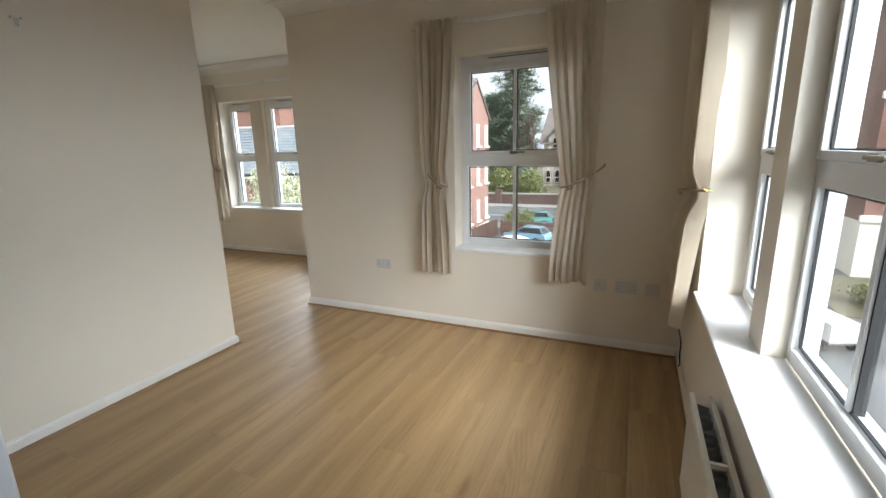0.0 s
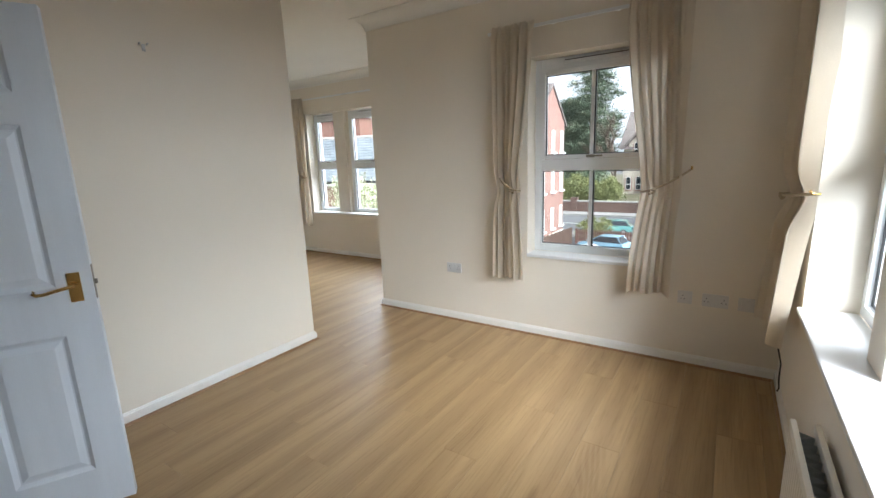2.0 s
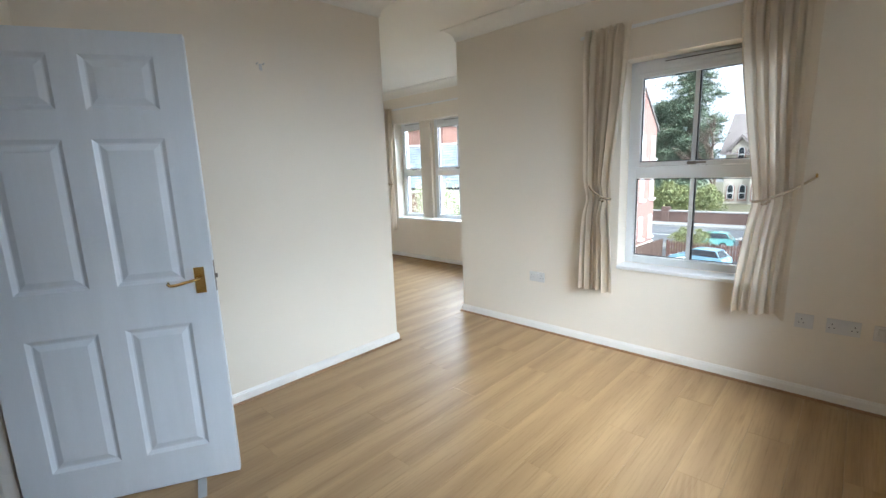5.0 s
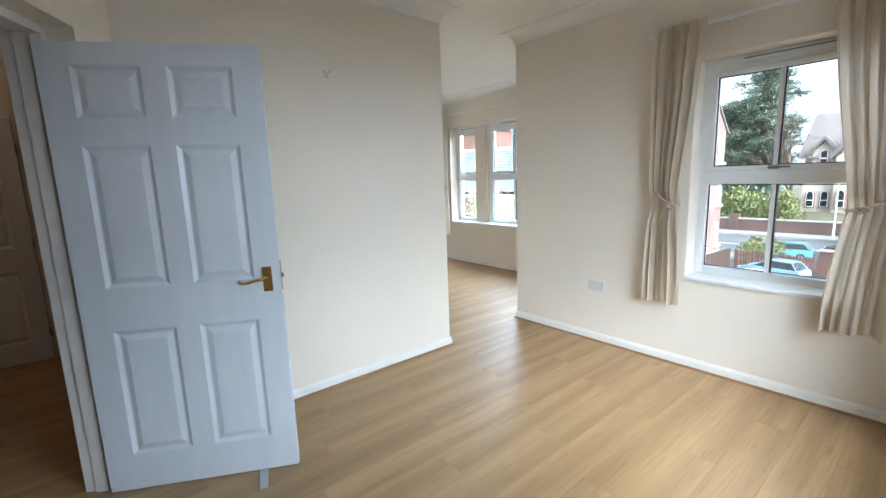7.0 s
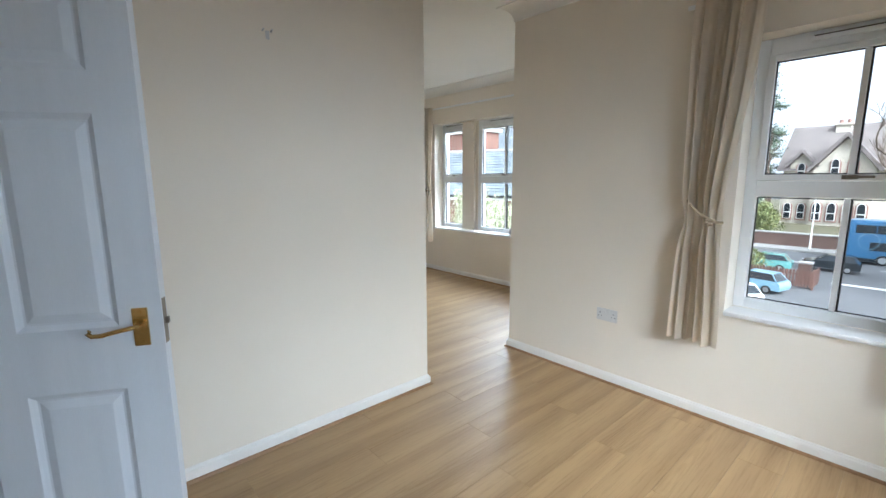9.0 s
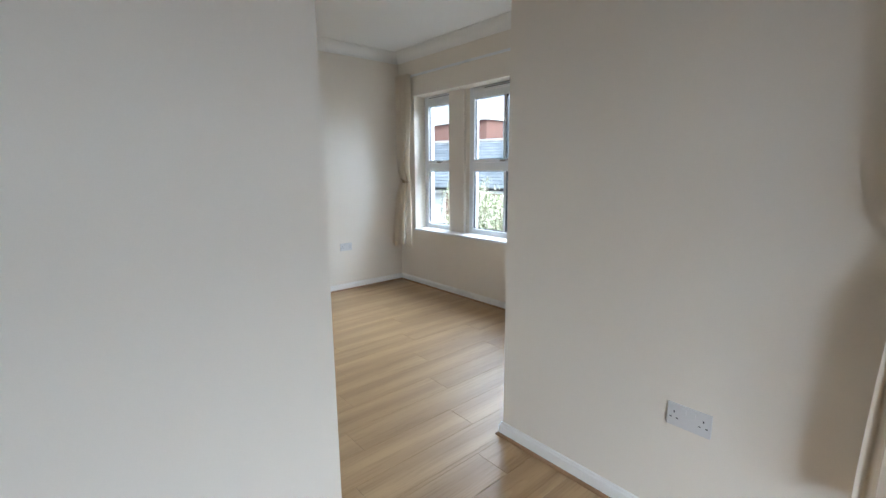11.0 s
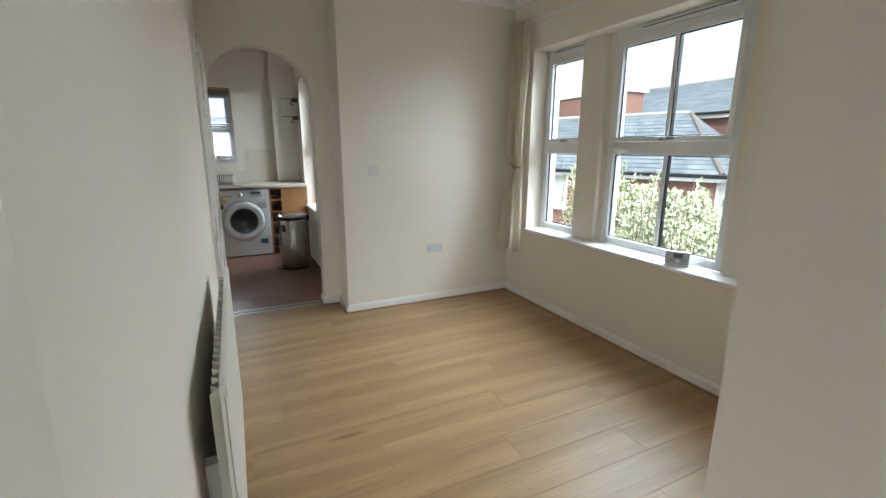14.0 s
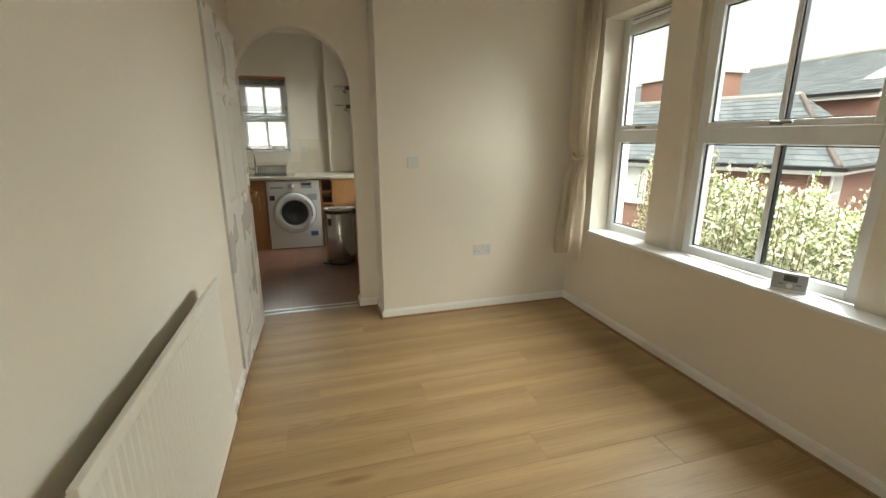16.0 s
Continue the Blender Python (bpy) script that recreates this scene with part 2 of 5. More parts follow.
M_COUNTER = surface("cream_speckled_worktop", (0.68, 0.62, 0.50), 0.3, large=(6, 0.05), fine=(140, 0.2), relief=0.04)
M_GLASS = clear_glass("window_glass")
M_SCREEN = surface("grey_lcd", (0.10, 0.115, 0.10), 0.2, relief=0.0)
M_BRICK = brickwork("red_brick_facade", (0.17, 0.075, 0.055), (0.25, 0.125, 0.095), (0.31, 0.24, 0.20))
M_BRICKP = brickwork("pink_brick_gable", (0.30, 0.165, 0.135), (0.35, 0.205, 0.17), (0.35, 0.26, 0.225))
M_BRICKO = brickwork("old_garden_brick", (0.09, 0.052, 0.042), (0.13, 0.078, 0.062), (0.13, 0.105, 0.09))
M_STONE = surface("cream_sandstone", (0.56, 0.51, 0.42), 0.85, large=(0.8, 0.14), fine=(12, 0.15), relief=0.4, depth=0.01)
M_RENDER = surface("cream_render", (0.72, 0.68, 0.58), 0.85, large=(0.6, 0.06), fine=(40, 0.06), relief=0.3, depth=0.004)
M_WHITE = surface("white_masonry_paint", (0.78, 0.77, 0.73), 0.6, large=(1.5, 0.05), relief=0.1)
M_SLATE = leafage("blue_grey_slate", [(0.0, (0.12, 0.135, 0.15)), (0.5, (0.17, 0.19, 0.205)), (1.0, (0.23, 0.25, 0.265))], 0.5)
M_TILE = surface("weathered_roof_tile", (0.20, 0.17, 0.155), 0.8, large=(0.8, 0.2), fine=(9, 0.3), relief=0.5, depth=0.03)
M_LEAD = surface("grey_lead_and_mortar", (0.30, 0.29, 0.27), 0.7, large=(2, 0.15), relief=0.3)
M_TARMAC = surface("grey_tarmac", (0.15, 0.15, 0.152), 0.85, large=(0.25, 0.18), fine=(25, 0.3), relief=0.4, depth=0.006)
M_PAVE = surface("pale_paving", (0.30, 0.29, 0.27), 0.85, large=(0.7, 0.12), fine=(18, 0.2), relief=0.3, depth=0.005)
M_SOIL = surface("garden_soil_and_grass", (0.14, 0.125, 0.07), 0.95, large=(0.8, 0.3), fine=(14, 0.4), relief=0.6, depth=0.03)
M_FENCE = surface("red_brown_fence_stain", (0.16, 0.085, 0.065), 0.75, large=(2, 0.12), fine=(30, 0.2), relief=0.3, stretch=(4, 4, 0.6), vary=0.25)
M_FENCED = surface("dark_brown_fence_stain", (0.12, 0.075, 0.055), 0.8, large=(2, 0.15), fine=(30, 0.2), relief=0.3, stretch=(4, 4, 0.6), vary=0.25)
M_BARK = surface("rough_bark", (0.16, 0.12, 0.09), 0.95, large=(2, 0.2), fine=(14, 0.4), relief=0.8, depth=0.03, stretch=(1, 1, 0.3))
M_CEDAR = leafage("dark_cedar_needles", [(0.0, (0.05, 0.08, 0.05)), (0.6, (0.12, 0.16, 0.10)), (1.0, (0.25, 0.28, 0.18))])
M_BUSH = leafage("yellow_green_hedge_leaves", [(0.0, (0.08, 0.10, 0.035)), (0.6, (0.18, 0.20, 0.07)), (1.0, (0.32, 0.32, 0.13))])
M_VARI = leafage("variegated_cream_green_leaves", [(0.0, (0.10, 0.14, 0.05)), (0.28, (0.22, 0.27, 0.10)), (0.42, (0.58, 0.58, 0.38)), (1.0, (0.82, 0.80, 0.64))])
M_BLUE = surface("blue_bus_paint", (0.05, 0.15, 0.29), 0.3, large=(0.6, 0.06), relief=0.02, coat=0.5)
M_CARB = surface("pale_blue_car_paint", (0.22, 0.36, 0.45), 0.25, large=(1, 0.04), relief=0.02, coat=0.6)
M_CART = surface("teal_car_paint", (0.18, 0.40, 0.38), 0.25, large=(1, 0.04), relief=0.02, coat=0.6)
M_TINT = surface("dark_vehicle_glass", (0.025, 0.03, 0.035), 0.08, relief=0.0)
M_TYRE = surface("black_tyre_rubber", (0.02, 0.02, 0.02), 0.8, relief=0.2)
M_NET = surface("net_curtain_behind_glass", (0.50, 0.52, 0.50), 0.3, large=(3, 0.1), fine=(25, 0.15), relief=0.05, stretch=(6, 6, 0.3))


# ---------------------------------------------------------------- mesh helpers
def thing(name, label="", category="", group="", kind="", at=(0, 0, 0), turn=0):
    ob = new(name)
    ob.empty_display_size = 0.1
    ob.matrix_world = pose(*at, 0, 0, turn)
    return tagged(ob, label, category, group, kind)


def mesh_of(name, bm, material, smooth=False):
    me = bpy.data.meshes.new(name)
    bmesh.ops.recalc_face_normals(bm, faces=bm.faces)
    bm.to_mesh(me)
    bm.free()
    for m in (material if isinstance(material, (list, tuple)) else [material]):
        me.materials.append(m)
    if smooth:
        for p in me.polygons:
            p.use_smooth = True
    return me


def part(name, bm, material, parent, label="", smooth=False):
    ob = new(name, mesh_of(name, bm, material, smooth))
    if parent is not None:
        ob.parent = parent
    return tagged(ob, label)


def solo(name, bm, material, label, category, kind="", group="", smooth=False):
    return tagged(new(name, mesh_of(name, bm, material, smooth)), label, category, group, kind)


def box(bm, lo, hi, bevel=0.0, m=None):
    vs = bmesh.ops.create_cube(bm, size=1.0)["verts"]
    c = [(a + b) / 2 for a, b in zip(lo, hi)]
    s = [abs(b - a) for a, b in zip(lo, hi)]
    for v in vs:
        v.co = Vector((v.co.x * s[0] + c[0], v.co.y * s[1] + c[1], v.co.z * s[2] + c[2]))
    if bevel:
        es = list({e for v in vs for e in v.link_edges})
        vs = bmesh.ops.bevel(bm, geom=es, offset=bevel, segments=2, affect="EDGES", profile=0.6)["verts"]
    if m is not None:
        bmesh.ops.transform(bm, matrix=m, verts=vs)
    return bm


def nb():
    return bmesh.new()


def cyl(bm, r1, r2, a, b, seg=24, caps=True):
    a, b = Vector(a), Vector(b)
    m = Matrix.Translation((a + b) / 2) @ (b - a).to_track_quat("Z", "Y").to_matrix().to_4x4()
    bmesh.ops.create_cone(bm, cap_ends=caps, segments=seg, radius1=r1, radius2=r2, depth=(b - a).length, matrix=m)
    return bm


def prism(bm, outline, axis, lo, hi):
    """A 2D outline pushed along an axis; the outline's two numbers are the other two axes in order."""
    def at(p, w):
        return Vector({"x": (w, p[0], p[1]), "y": (p[0], w, p[1]), "z": (p[0], p[1], w)}[axis])
    a = [bm.verts.new(at(p, lo)) for p in outline]
    b = [bm.verts.new(at(p, hi)) for p in outline]
    bm.faces.new(a)
    bm.faces.new(b[::-1])
    k = len(a)
    for i in range(k):
        bm.faces.new((a[i], a[(i + 1) % k], b[(i + 1) % k], b[i]))
    return bm


def holed(bm, axis, u0, u1, z0, z1, w0, w1, holes):
    """A wall along u with thickness w0..w1 and openings (u, u, z, z) that go through it."""
    us = sorted({u0, u1, *[h[0] for h in holes], *[h[1] for h in holes]})
    zs = sorted({z0, z1, *[h[2] for h in holes], *[h[3] for h in holes]})
    us, zs = [u for u in us if u0 <= u <= u1], [z for z in zs if z0 <= z <= z1]

    def solid(i, j):
        if not (0 <= i < len(us) - 1 and 0 <= j < len(zs) - 1):
            return False
        u, z = (us[i] + us[i + 1]) / 2, (zs[j] + zs[j + 1]) / 2
        return not any(h[0] < u < h[1] and h[2] < z < h[3] for h in holes)
    seen = {}

    def v(u, w, z):
        k = (round(u, 5), round(w, 5), round(z, 5))
        if k not in seen:
            seen[k] = bm.verts.new((u, w, z) if axis == "x" else (w, u, z))
        return seen[k]
    for i in range(len(us) - 1):
        for j in range(len(zs) - 1):
            if not solid(i, j):
                continue
            a, b, c, d = us[i], us[i + 1], zs[j], zs[j + 1]
            for w in (w0, w1):
                bm.faces.new((v(a, w, c), v(b, w, c), v(b, w, d), v(a, w, d)))
            for ok, p, q in ((solid(i - 1, j), (a, c), (a, d)), (solid(i + 1, j), (b, c), (b, d)), (solid(i, j - 1), (a, c), (b, c)), (solid(i, j + 1), (a, d), (b, d))):
                if not ok:
                    bm.faces.new((v(p[0], w0, p[1]), v(q[0], w0, q[1]), v(q[0], w1, q[1]), v(p[0], w1, p[1])))
    return bm


def sweep(bm, path, profile, closed=False):
    """A profile of (offset to the left of the path, height) swept along a plan path with mitred corners."""
    pts = [Vector(p) for p in path]
    k = len(pts)
    rings = []
    for i, p in enumerate(pts):
        a = pts[i - 1] if (closed or i > 0) else None
        b = pts[(i + 1) % k] if (closed or i < k - 1) else None
        d1 = (p - a).normalized() if a is not None else (b - p).normalized()
        d2 = (b - p).normalized() if b is not None else d1
        n1, n2 = Vector((-d1.y, d1.x)), Vector((-d2.y, d2.x))
        n = (n1 + n2)
        n = n / max(0.2, n.dot(n1))
        rings.append([bm.verts.new((p.x + n.x * o, p.y + n.y * o, z)) for o, z in profile])
    m = len(profile)
    for i in range(k if closed else k - 1):
        r, s = rings[i], rings[(i + 1) % k]
        for j in range(m):
            bm.faces.new((r[j], r[(j + 1) % m], s[(j + 1) % m], s[j]))
    if not closed:
        bm.faces.new(rings[0])
        bm.faces.new(rings[-1][::-1])
    return bm


def tube(bm, pts, r, seg=8):
    """A round bar through points."""
    pts = [Vector(p) for p in pts]
    rings = []
    for i, p in enumerate(pts):
        d = (pts[min(i + 1, len(pts) - 1)] - pts[max(i - 1, 0)]).normalized()
        q = d.to_track_quat("Z", "Y")
        rings.append([bm.verts.new(p + q @ Vector((r * math.cos(2 * math.pi * j / seg), r * math.sin(2 * math.pi * j / seg), 0))) for j in range(seg)])
    for a, b in zip(rings, rings[1:]):
        for j in range(seg):
            bm.faces.new((a[j], a[(j + 1) % seg], b[(j + 1) % seg], b[j]))
    bm.faces.new(rings[0])
    bm.faces.new(rings[-1][::-1])
    return bm


def lathe(bm, profile, seg=32, at=(0, 0, 0), squash=1.0):
    rings = []
    for r, z in profile:
        rings.append([bm.verts.new((at[0] + r * math.cos(2 * math.pi * j / seg), at[1] + squash * r * math.sin(2 * math.pi * j / seg), at[2] + z)) for j in range(seg)])
    for a, b in zip(rings, rings[1:]):
        for j in range(seg):
            bm.faces.new((a[j], a[(j + 1) % seg], b[(j + 1) % seg], b[j]))
    bm.faces.new(rings[0])
    bm.faces.new(rings[-1][::-1])
    return bm


def leaves(bm, places, size, rng, flat=0.0):
    """One small bent leaf at each place."""
    for p in places:
        s = size * rng.uniform(0.6, 1.3)
        e = Euler((rng.uniform(-1.3, 1.3) * (1 - flat), rng.uniform(-1.3, 1.3) * (1 - flat), rng.uniform(0, 6.28)))
        q = e.to_matrix()
        c = Vector(p)
        a, b, t, w = q @ Vector((-s, 0, 0)), q @ Vector((0, -0.45 * s, 0.18 * s)), q @ Vector((s, 0, 0)), q @ Vector((0, 0.45 * s, 0.18 * s))
        v = [bm.verts.new(c + k) for k in (a, b, t, w)]
        bm.faces.new((v[0], v[1], v[2]))
        bm.faces.new((v[0], v[2], v[3]))
    return bm


# ---------------------------------------------------------------- plan
EX, NY, LX = 0.59, 3.272, -2.545          # living room: east, north and west wall faces
CX = -2.606                               # corner where the north wall ends
SY2, NY2, PX = 2.320, 4.853, -5.69       # dining end: south, north and west wall faces
AX, AB, AY0, AY1 = -5.985, -6.10, 2.305, 3.11        # arch
PY = 3.257                                # pier beside the arch
KX, KY = -8.9, 3.35                      # kitchen: far wall, side wall
CEIL, COVE = 2.685, 0.105
GROUND = -7.0
BASE = -3.0                               # level at which the far things are set out before they are carried back
DU = Vector((0.875, -0.485))              # run of the splayed wall with the hall door
DN = Vector((0.485, 0.875))
D0 = Vector((LX, 0.255))
D1 = D0 + DU * 2.95

# walls
solo("wall_east", holed(nb(), "y", -1.5, NY + 0.3, 0, CEIL, EX, EX + 0.3, [(0.6, 2.66, 0.652, 2.16)]), M_WALL, "cream painted wall with a wide window recess", "wall", "structure")
solo("wall_north", holed(nb(), "x", CX, EX, 0, CEIL, NY, NY + 0.3, [(-1.056, -0.19, 0.65, 2.132)]), M_WALL, "cream painted wall with one sash-style window", "wall", "structure")
solo("wall_return", box(nb(), (CX, NY + 0.3, 0), (CX + 0.3, NY2 + 0.3, CEIL)), M_WALL, "cream painted return wall at the dining end", "wall", "structure")
solo("wall_dining_north", holed(nb(), "x", PX, CX, 0, CEIL, NY2, NY2 + 0.3, [(-5.39, -2.93, 0.652, 2.191)]), M_WALL, "cream painted wall with a two-part window recess", "wall", "structure")
solo("wall_pier", box(nb(), (AB, PY, 0), (PX, NY2 + 0.3, CEIL)), M_WALL, "cream painted pier beside the kitchen arch", "wall", "structure")
solo("wall_west", box(nb(), (LX - 0.1, 0.1, 0), (LX, SY2, CEIL)), M_WALL, "bare cream painted partition wall", "wall", "structure")
solo("wall_dining_south", holed(nb(), "x", AB, LX - 0.1, 0, CEIL, SY2 - 0.1, SY2, [(-5.92, -5.035, -1, 2.06)]), M_WALL, "cream painted wall with a door near the arch", "wall", "structure")


def arch_outline():
    r = (AY1 - AY0) / 2
    c = (AY0 + AY1) / 2
    spring = 2.138 - r
    pts = [(PY, 0), (PY, CEIL), (AY0 - 0.004, CEIL), (AY0 - 0.004, spring)]
    for i in range(0, 41):
        a = math.pi - math.pi * i / 40
        pts.append((c + r * math.cos(a), spring + r * math.sin(a)))
    pts.append((AY1, 0))
    return pts


solo("wall_arch", prism(nb(), arch_outline(), "x", AB, AX), M_WALL, "cream painted wall with a round-headed kitchen arch", "wall", "structure")
# splayed wall with the hall door, in its own frame: s along it, w behind its face
SPLAY = Matrix.Translation((D0.x, D0.y, 0)) @ Matrix(((DU.x, -DN.x, 0, 0), (DU.y, -DN.y, 0, 0), (0, 0, 1, 0), (0, 0, 0, 1)))
bm = holed(nb(), "x", 0.0, 2.95, 0, CEIL, 0.0, 0.2, [(0.3, 1.22, -1, 2.095)])
bmesh.ops.transform(bm, matrix=SPLAY, verts=bm.verts)
solo("wall_splay", bm, M_WALL, "cream painted splayed wall with the hall doorway", "wall", "structure")
solo("wall_south", box(nb(), (D1.x - 0.05, -1.5, 0), (EX, D1.y, CEIL)), M_WALL, "cream painted wall behind the entrance", "wall", "structure")
# hall and kitchen shell
solo("wall_hall_west", box(nb(), (-4.86, -2.6, 0), (-4.76, 1.3, CEIL)), M_WALL, "cream painted hall wall", "wall", "structure")
solo("wall_hall_north", box(nb(), (-4.76, 0.9, 0), (LX - 0.1, 1.0, CEIL)), M_WALL, "cream painted hall wall", "wall", "structure")
solo("wall_hall_south", box(nb(), (-4.86, -2.7, 0), (EX + 0.3, -2.6, CEIL)), M_WALL, "cream painted hall wall", "wall", "structure")
solo("wall_hall_east", box(nb(), (0.2, -2.6, 0), (0.3, -1.5, CEIL)), M_WALL, "cream painted hall wall", "wall", "structure")
solo("wall_kitchen_west", holed(nb(), "y", 0.9, KY + 0.3, 0, CEIL, KX - 0.3, KX, [(1.93, 2.535, 1.205, 2.165)]), M_WALL, "cream painted kitchen wall with a window", "wall", "structure")
solo("wall_kitchen_north", holed(nb(), "x", KX, AB, 0, CEIL, KY, KY + 0.3, [(-8.45, -7.63, 0.61, 2.23)]), M_WALL, "cream painted kitchen wall with a tall window", "wall", "structure")
solo("wall_kitchen_south", box(nb(), (KX, 0.9, 0), (AB, 1.0, CEIL)), M_WALL, "cream painted kitchen wall", "wall", "structure")
solo("wall_kitchen_east", box(nb(), (AB - 0.1, 1.0, 0), (AB, SY2 - 0.1, CEIL)), M_WALL, "cream painted kitchen wall", "wall", "structure")
solo("pipe_boxing", box(nb(), (KX, 3.03, 0.93), (KX + 0.13, KY, CEIL), 0.003), M_WALL, "cream painted pipe boxing in the kitchen corner", "boxing", "structure")
solo("ceiling", box(nb(), (KX - 0.3, -2.7, CEIL), (EX + 0.3, NY2 + 0.3, CEIL + 0.2)), M_CEIL, "smooth white painted ceiling", "ceiling", "structure")
solo("floor_slab", box(nb(), (KX - 0.3, -2.7, -0.3), (EX + 0.3, NY2 + 0.3, -0.012)), M_BEAD, "floor base under the oak laminate planks", "floor", "structure")

ROOM = [(EX, D1.y), (EX, NY), (CX, NY), (CX, NY2), (PX, NY2), (PX, PY), (AX, PY), (AX, SY2), (LX, SY2), (LX, D0.y), (D1.x, D1.y)]
arc = [(0.008 + (COVE - 0.008) * (1 - math.cos(math.pi / 2 * i / 8)), CEIL - COVE + (COVE - 0.008) * math.sin(math.pi / 2 * i / 8)) for i in range(9)]
solo("coving", sweep(nb(), ROOM, [(0.0, CEIL - 0.001), (0.0, CEIL - COVE)] + arc + [(COVE, CEIL - 0.001)], True), M_CEIL, "white curved plaster coving round the ceiling", "coving", "structure")

SKIRT = [(0.0, 0.0), (0.015, 0.0), (0.015, 0.048), (0.014, 0.053), (0.0135, 0.058), (0.009, 0.062), (0.006, 0.070), (0.0, 0.073)]
BEAD = [(0.015, 0.0), (0.029, 0.0), (0.028, 0.005), (0.025, 0.010), (0.020, 0.013), (0.015, 0.014)]
RUNS = [[(EX, D1.y), (EX, NY), (CX, NY), (CX, NY2), (PX, NY2), (PX, PY), (AX, PY), (AX, AY1), (AB, AY1)],
        [(-5.035, SY2), (LX, SY2), (LX, D0.y), tuple(D0 + DU * 0.3)]]
for run in RUNS:
    solo("baseboard", sweep(nb(), run, SKIRT), M_GLOSS, "white gloss moulded skirting board", "skirting board", "structure")
    solo("floor_bead", sweep(nb(), run, BEAD), M_BEAD, "thin oak-coloured bead along the skirting", "floor trim", "structure")


# ---------------------------------------------------------------- windows
def casement(name, width, height, split, wide, label, group="white windows"):
    """A white window in its own frame: x along, y outwards from its inner face, z up. A hung top sash over a fixed pane."""
    w = tagged(thing(name), label, "window", group, "structure")
    f = 0.055
    for nm, lo, hi in (("frame_jamb", (0, 0, 0), (f, 0.07, height)), ("frame_jamb", (width - f, 0, 0), (width, 0.07, height)), ("frame_sill", (f, 0, 0), (width - f, 0.07, f)),
                       ("frame_head", (f, 0, height - f - 0.03), (width - f, 0.07, height)), ("transom", (f, -0.002, split - 0.081), (width - f, 0.07, split + 0.005))):
        part(nm, box(nb(), lo, hi, 0.005), M_UPVC, w)
    # top sash stands a little proud
    s, z0, z1 = 0.03, split + 0.007, height - f - 0.033
    sash = part("sash", box(box(box(box(nb(), (f - 0.004, -0.016, z0), (f + s, 0.05, z1), 0.004), (width - f - s, -0.016, z0), (width - f + 0.004, 0.05, z1), 0.004), (f + s, -0.016, z0), (width - f - s, 0.05, z0 + s), 0.004),
                            (f + s, -0.016, z1 - s), (width - f - s, 0.05, z1), 0.004), M_UPVC, w)

    def light(x0, x1, a, b, y):
        g = part("pane", box(nb(), (x0, y + 0.012, a), (x1, y + 0.024, b)), M_GLASS, w)
        g.visible_shadow = False
        k = 0.006
        gk = nb()
        for lo, hi in (((x0, y, a), (x0 + k, y + 0.01, b)), ((x1 - k, y, a), (x1, y + 0.01, b)), ((x0 + k, y, a), (x1 - k, y + 0.01, a + k)), ((x0 + k, y, b - k), (x1 - k, y + 0.01, b))):
            box(gk, lo, hi)
        part("gasket", gk, M_GASKET, w, "black rubber gasket")
        if wide:
            c = (x0 + x1) / 2
            part("glazing_bar", box(nb(), (c - 0.013, y - 0.004, a), (c + 0.013, y + 0.034, b), 0.004), M_UPVC, w)
            part("bar_gasket", box(nb(), (c + 0.0135, y + 0.004, a), (c + 0.021, y + 0.03, b)), M_GASKET, w)
    light(f + s, width - f - s, z0 + s, z1 - s, 0.006)
    light(f + 0.004, width - f - 0.004, f + 0.004, split - 0.085, 0.02)
    # latch on the transom
    c = width / 2
    h = part("latch", box(nb(), (c - 0.03, -0.028, split + 0.012), (c + 0.03, -0.016, split + 0.034), 0.004), M_LATCH, w, "dull metal latch")
    part("lever", box(nb(), (c - 0.01, -0.045, split + 0.018), (c + 0.09, -0.03, split + 0.03), 0.004), M_LATCH, h)
    # trickle vent along the head
    v0, v1 = (0.22, width - 0.1) if wide else (0.1, width - 0.08)
    v = part("trickle_vent", box(nb(), (v0, -0.022, height - 0.052), (v1, 0.0, height - 0.03), 0.004), M_UPVC, w)
    part("vent_slot", box(nb(), (v0 + 0.01, -0.02, height - 0.029), (v1 - 0.01, -0.001, height - 0.024)), M_DARK, v)
    return w


def set_window(w, x, y, z, turn):
    w.matrix_world = pose(x, y, z, 0, 0, turn)


set_window(casement("window_1", 0.866, 1.458, 0.719, True, "white plastic window with a hung top sash and four panes"), -1.056, NY + 0.15, 0.674, 0)
set_window(casement("window_2", 0.545, 1.515, 0.752, False, "narrow white plastic window with a hung top sash"), -5.386, NY2 + 0.155, 0.676, 0)
set_window(casement("window_3", 0.965, 1.515, 0.752, True, "wide white plastic window with four panes"), -4.634, NY2 + 0.155, 0.676, 0)
set_window(casement("window_4", 0.56, 1.484, 0.705, False, "narrow white plastic window beside a pier"), EX + 0.2, 2.66, 0.676, -90)
set_window(casement("window_5", 0.93, 1.484, 0.705, True, "wide white plastic window beside a pier"), EX + 0.2, 1.935, 0.676, -90)
set_window(casement("window_6", 0.82, 1.60, 0.80, True, "tall white plastic kitchen window"), -8.45, KY + 0.16, 0.635, 0)
set_window(casement("window_7", 0.605, 0.94, 0.46, True, "small white plastic window over the sink"), KX - 0.16, 1.93, 1.22, 90)

set_window(casement("window_8", 0.52, 1.515, 0.752, False, "narrow white plastic window with a hung top sash"), -3.45, NY2 + 0.155, 0.676, 0)
set_window(casement("window_9", 0.40, 1.484, 0.705, False, "narrow white plastic window beside a pier"), EX + 0.2, 1.0, 0.676, -90)

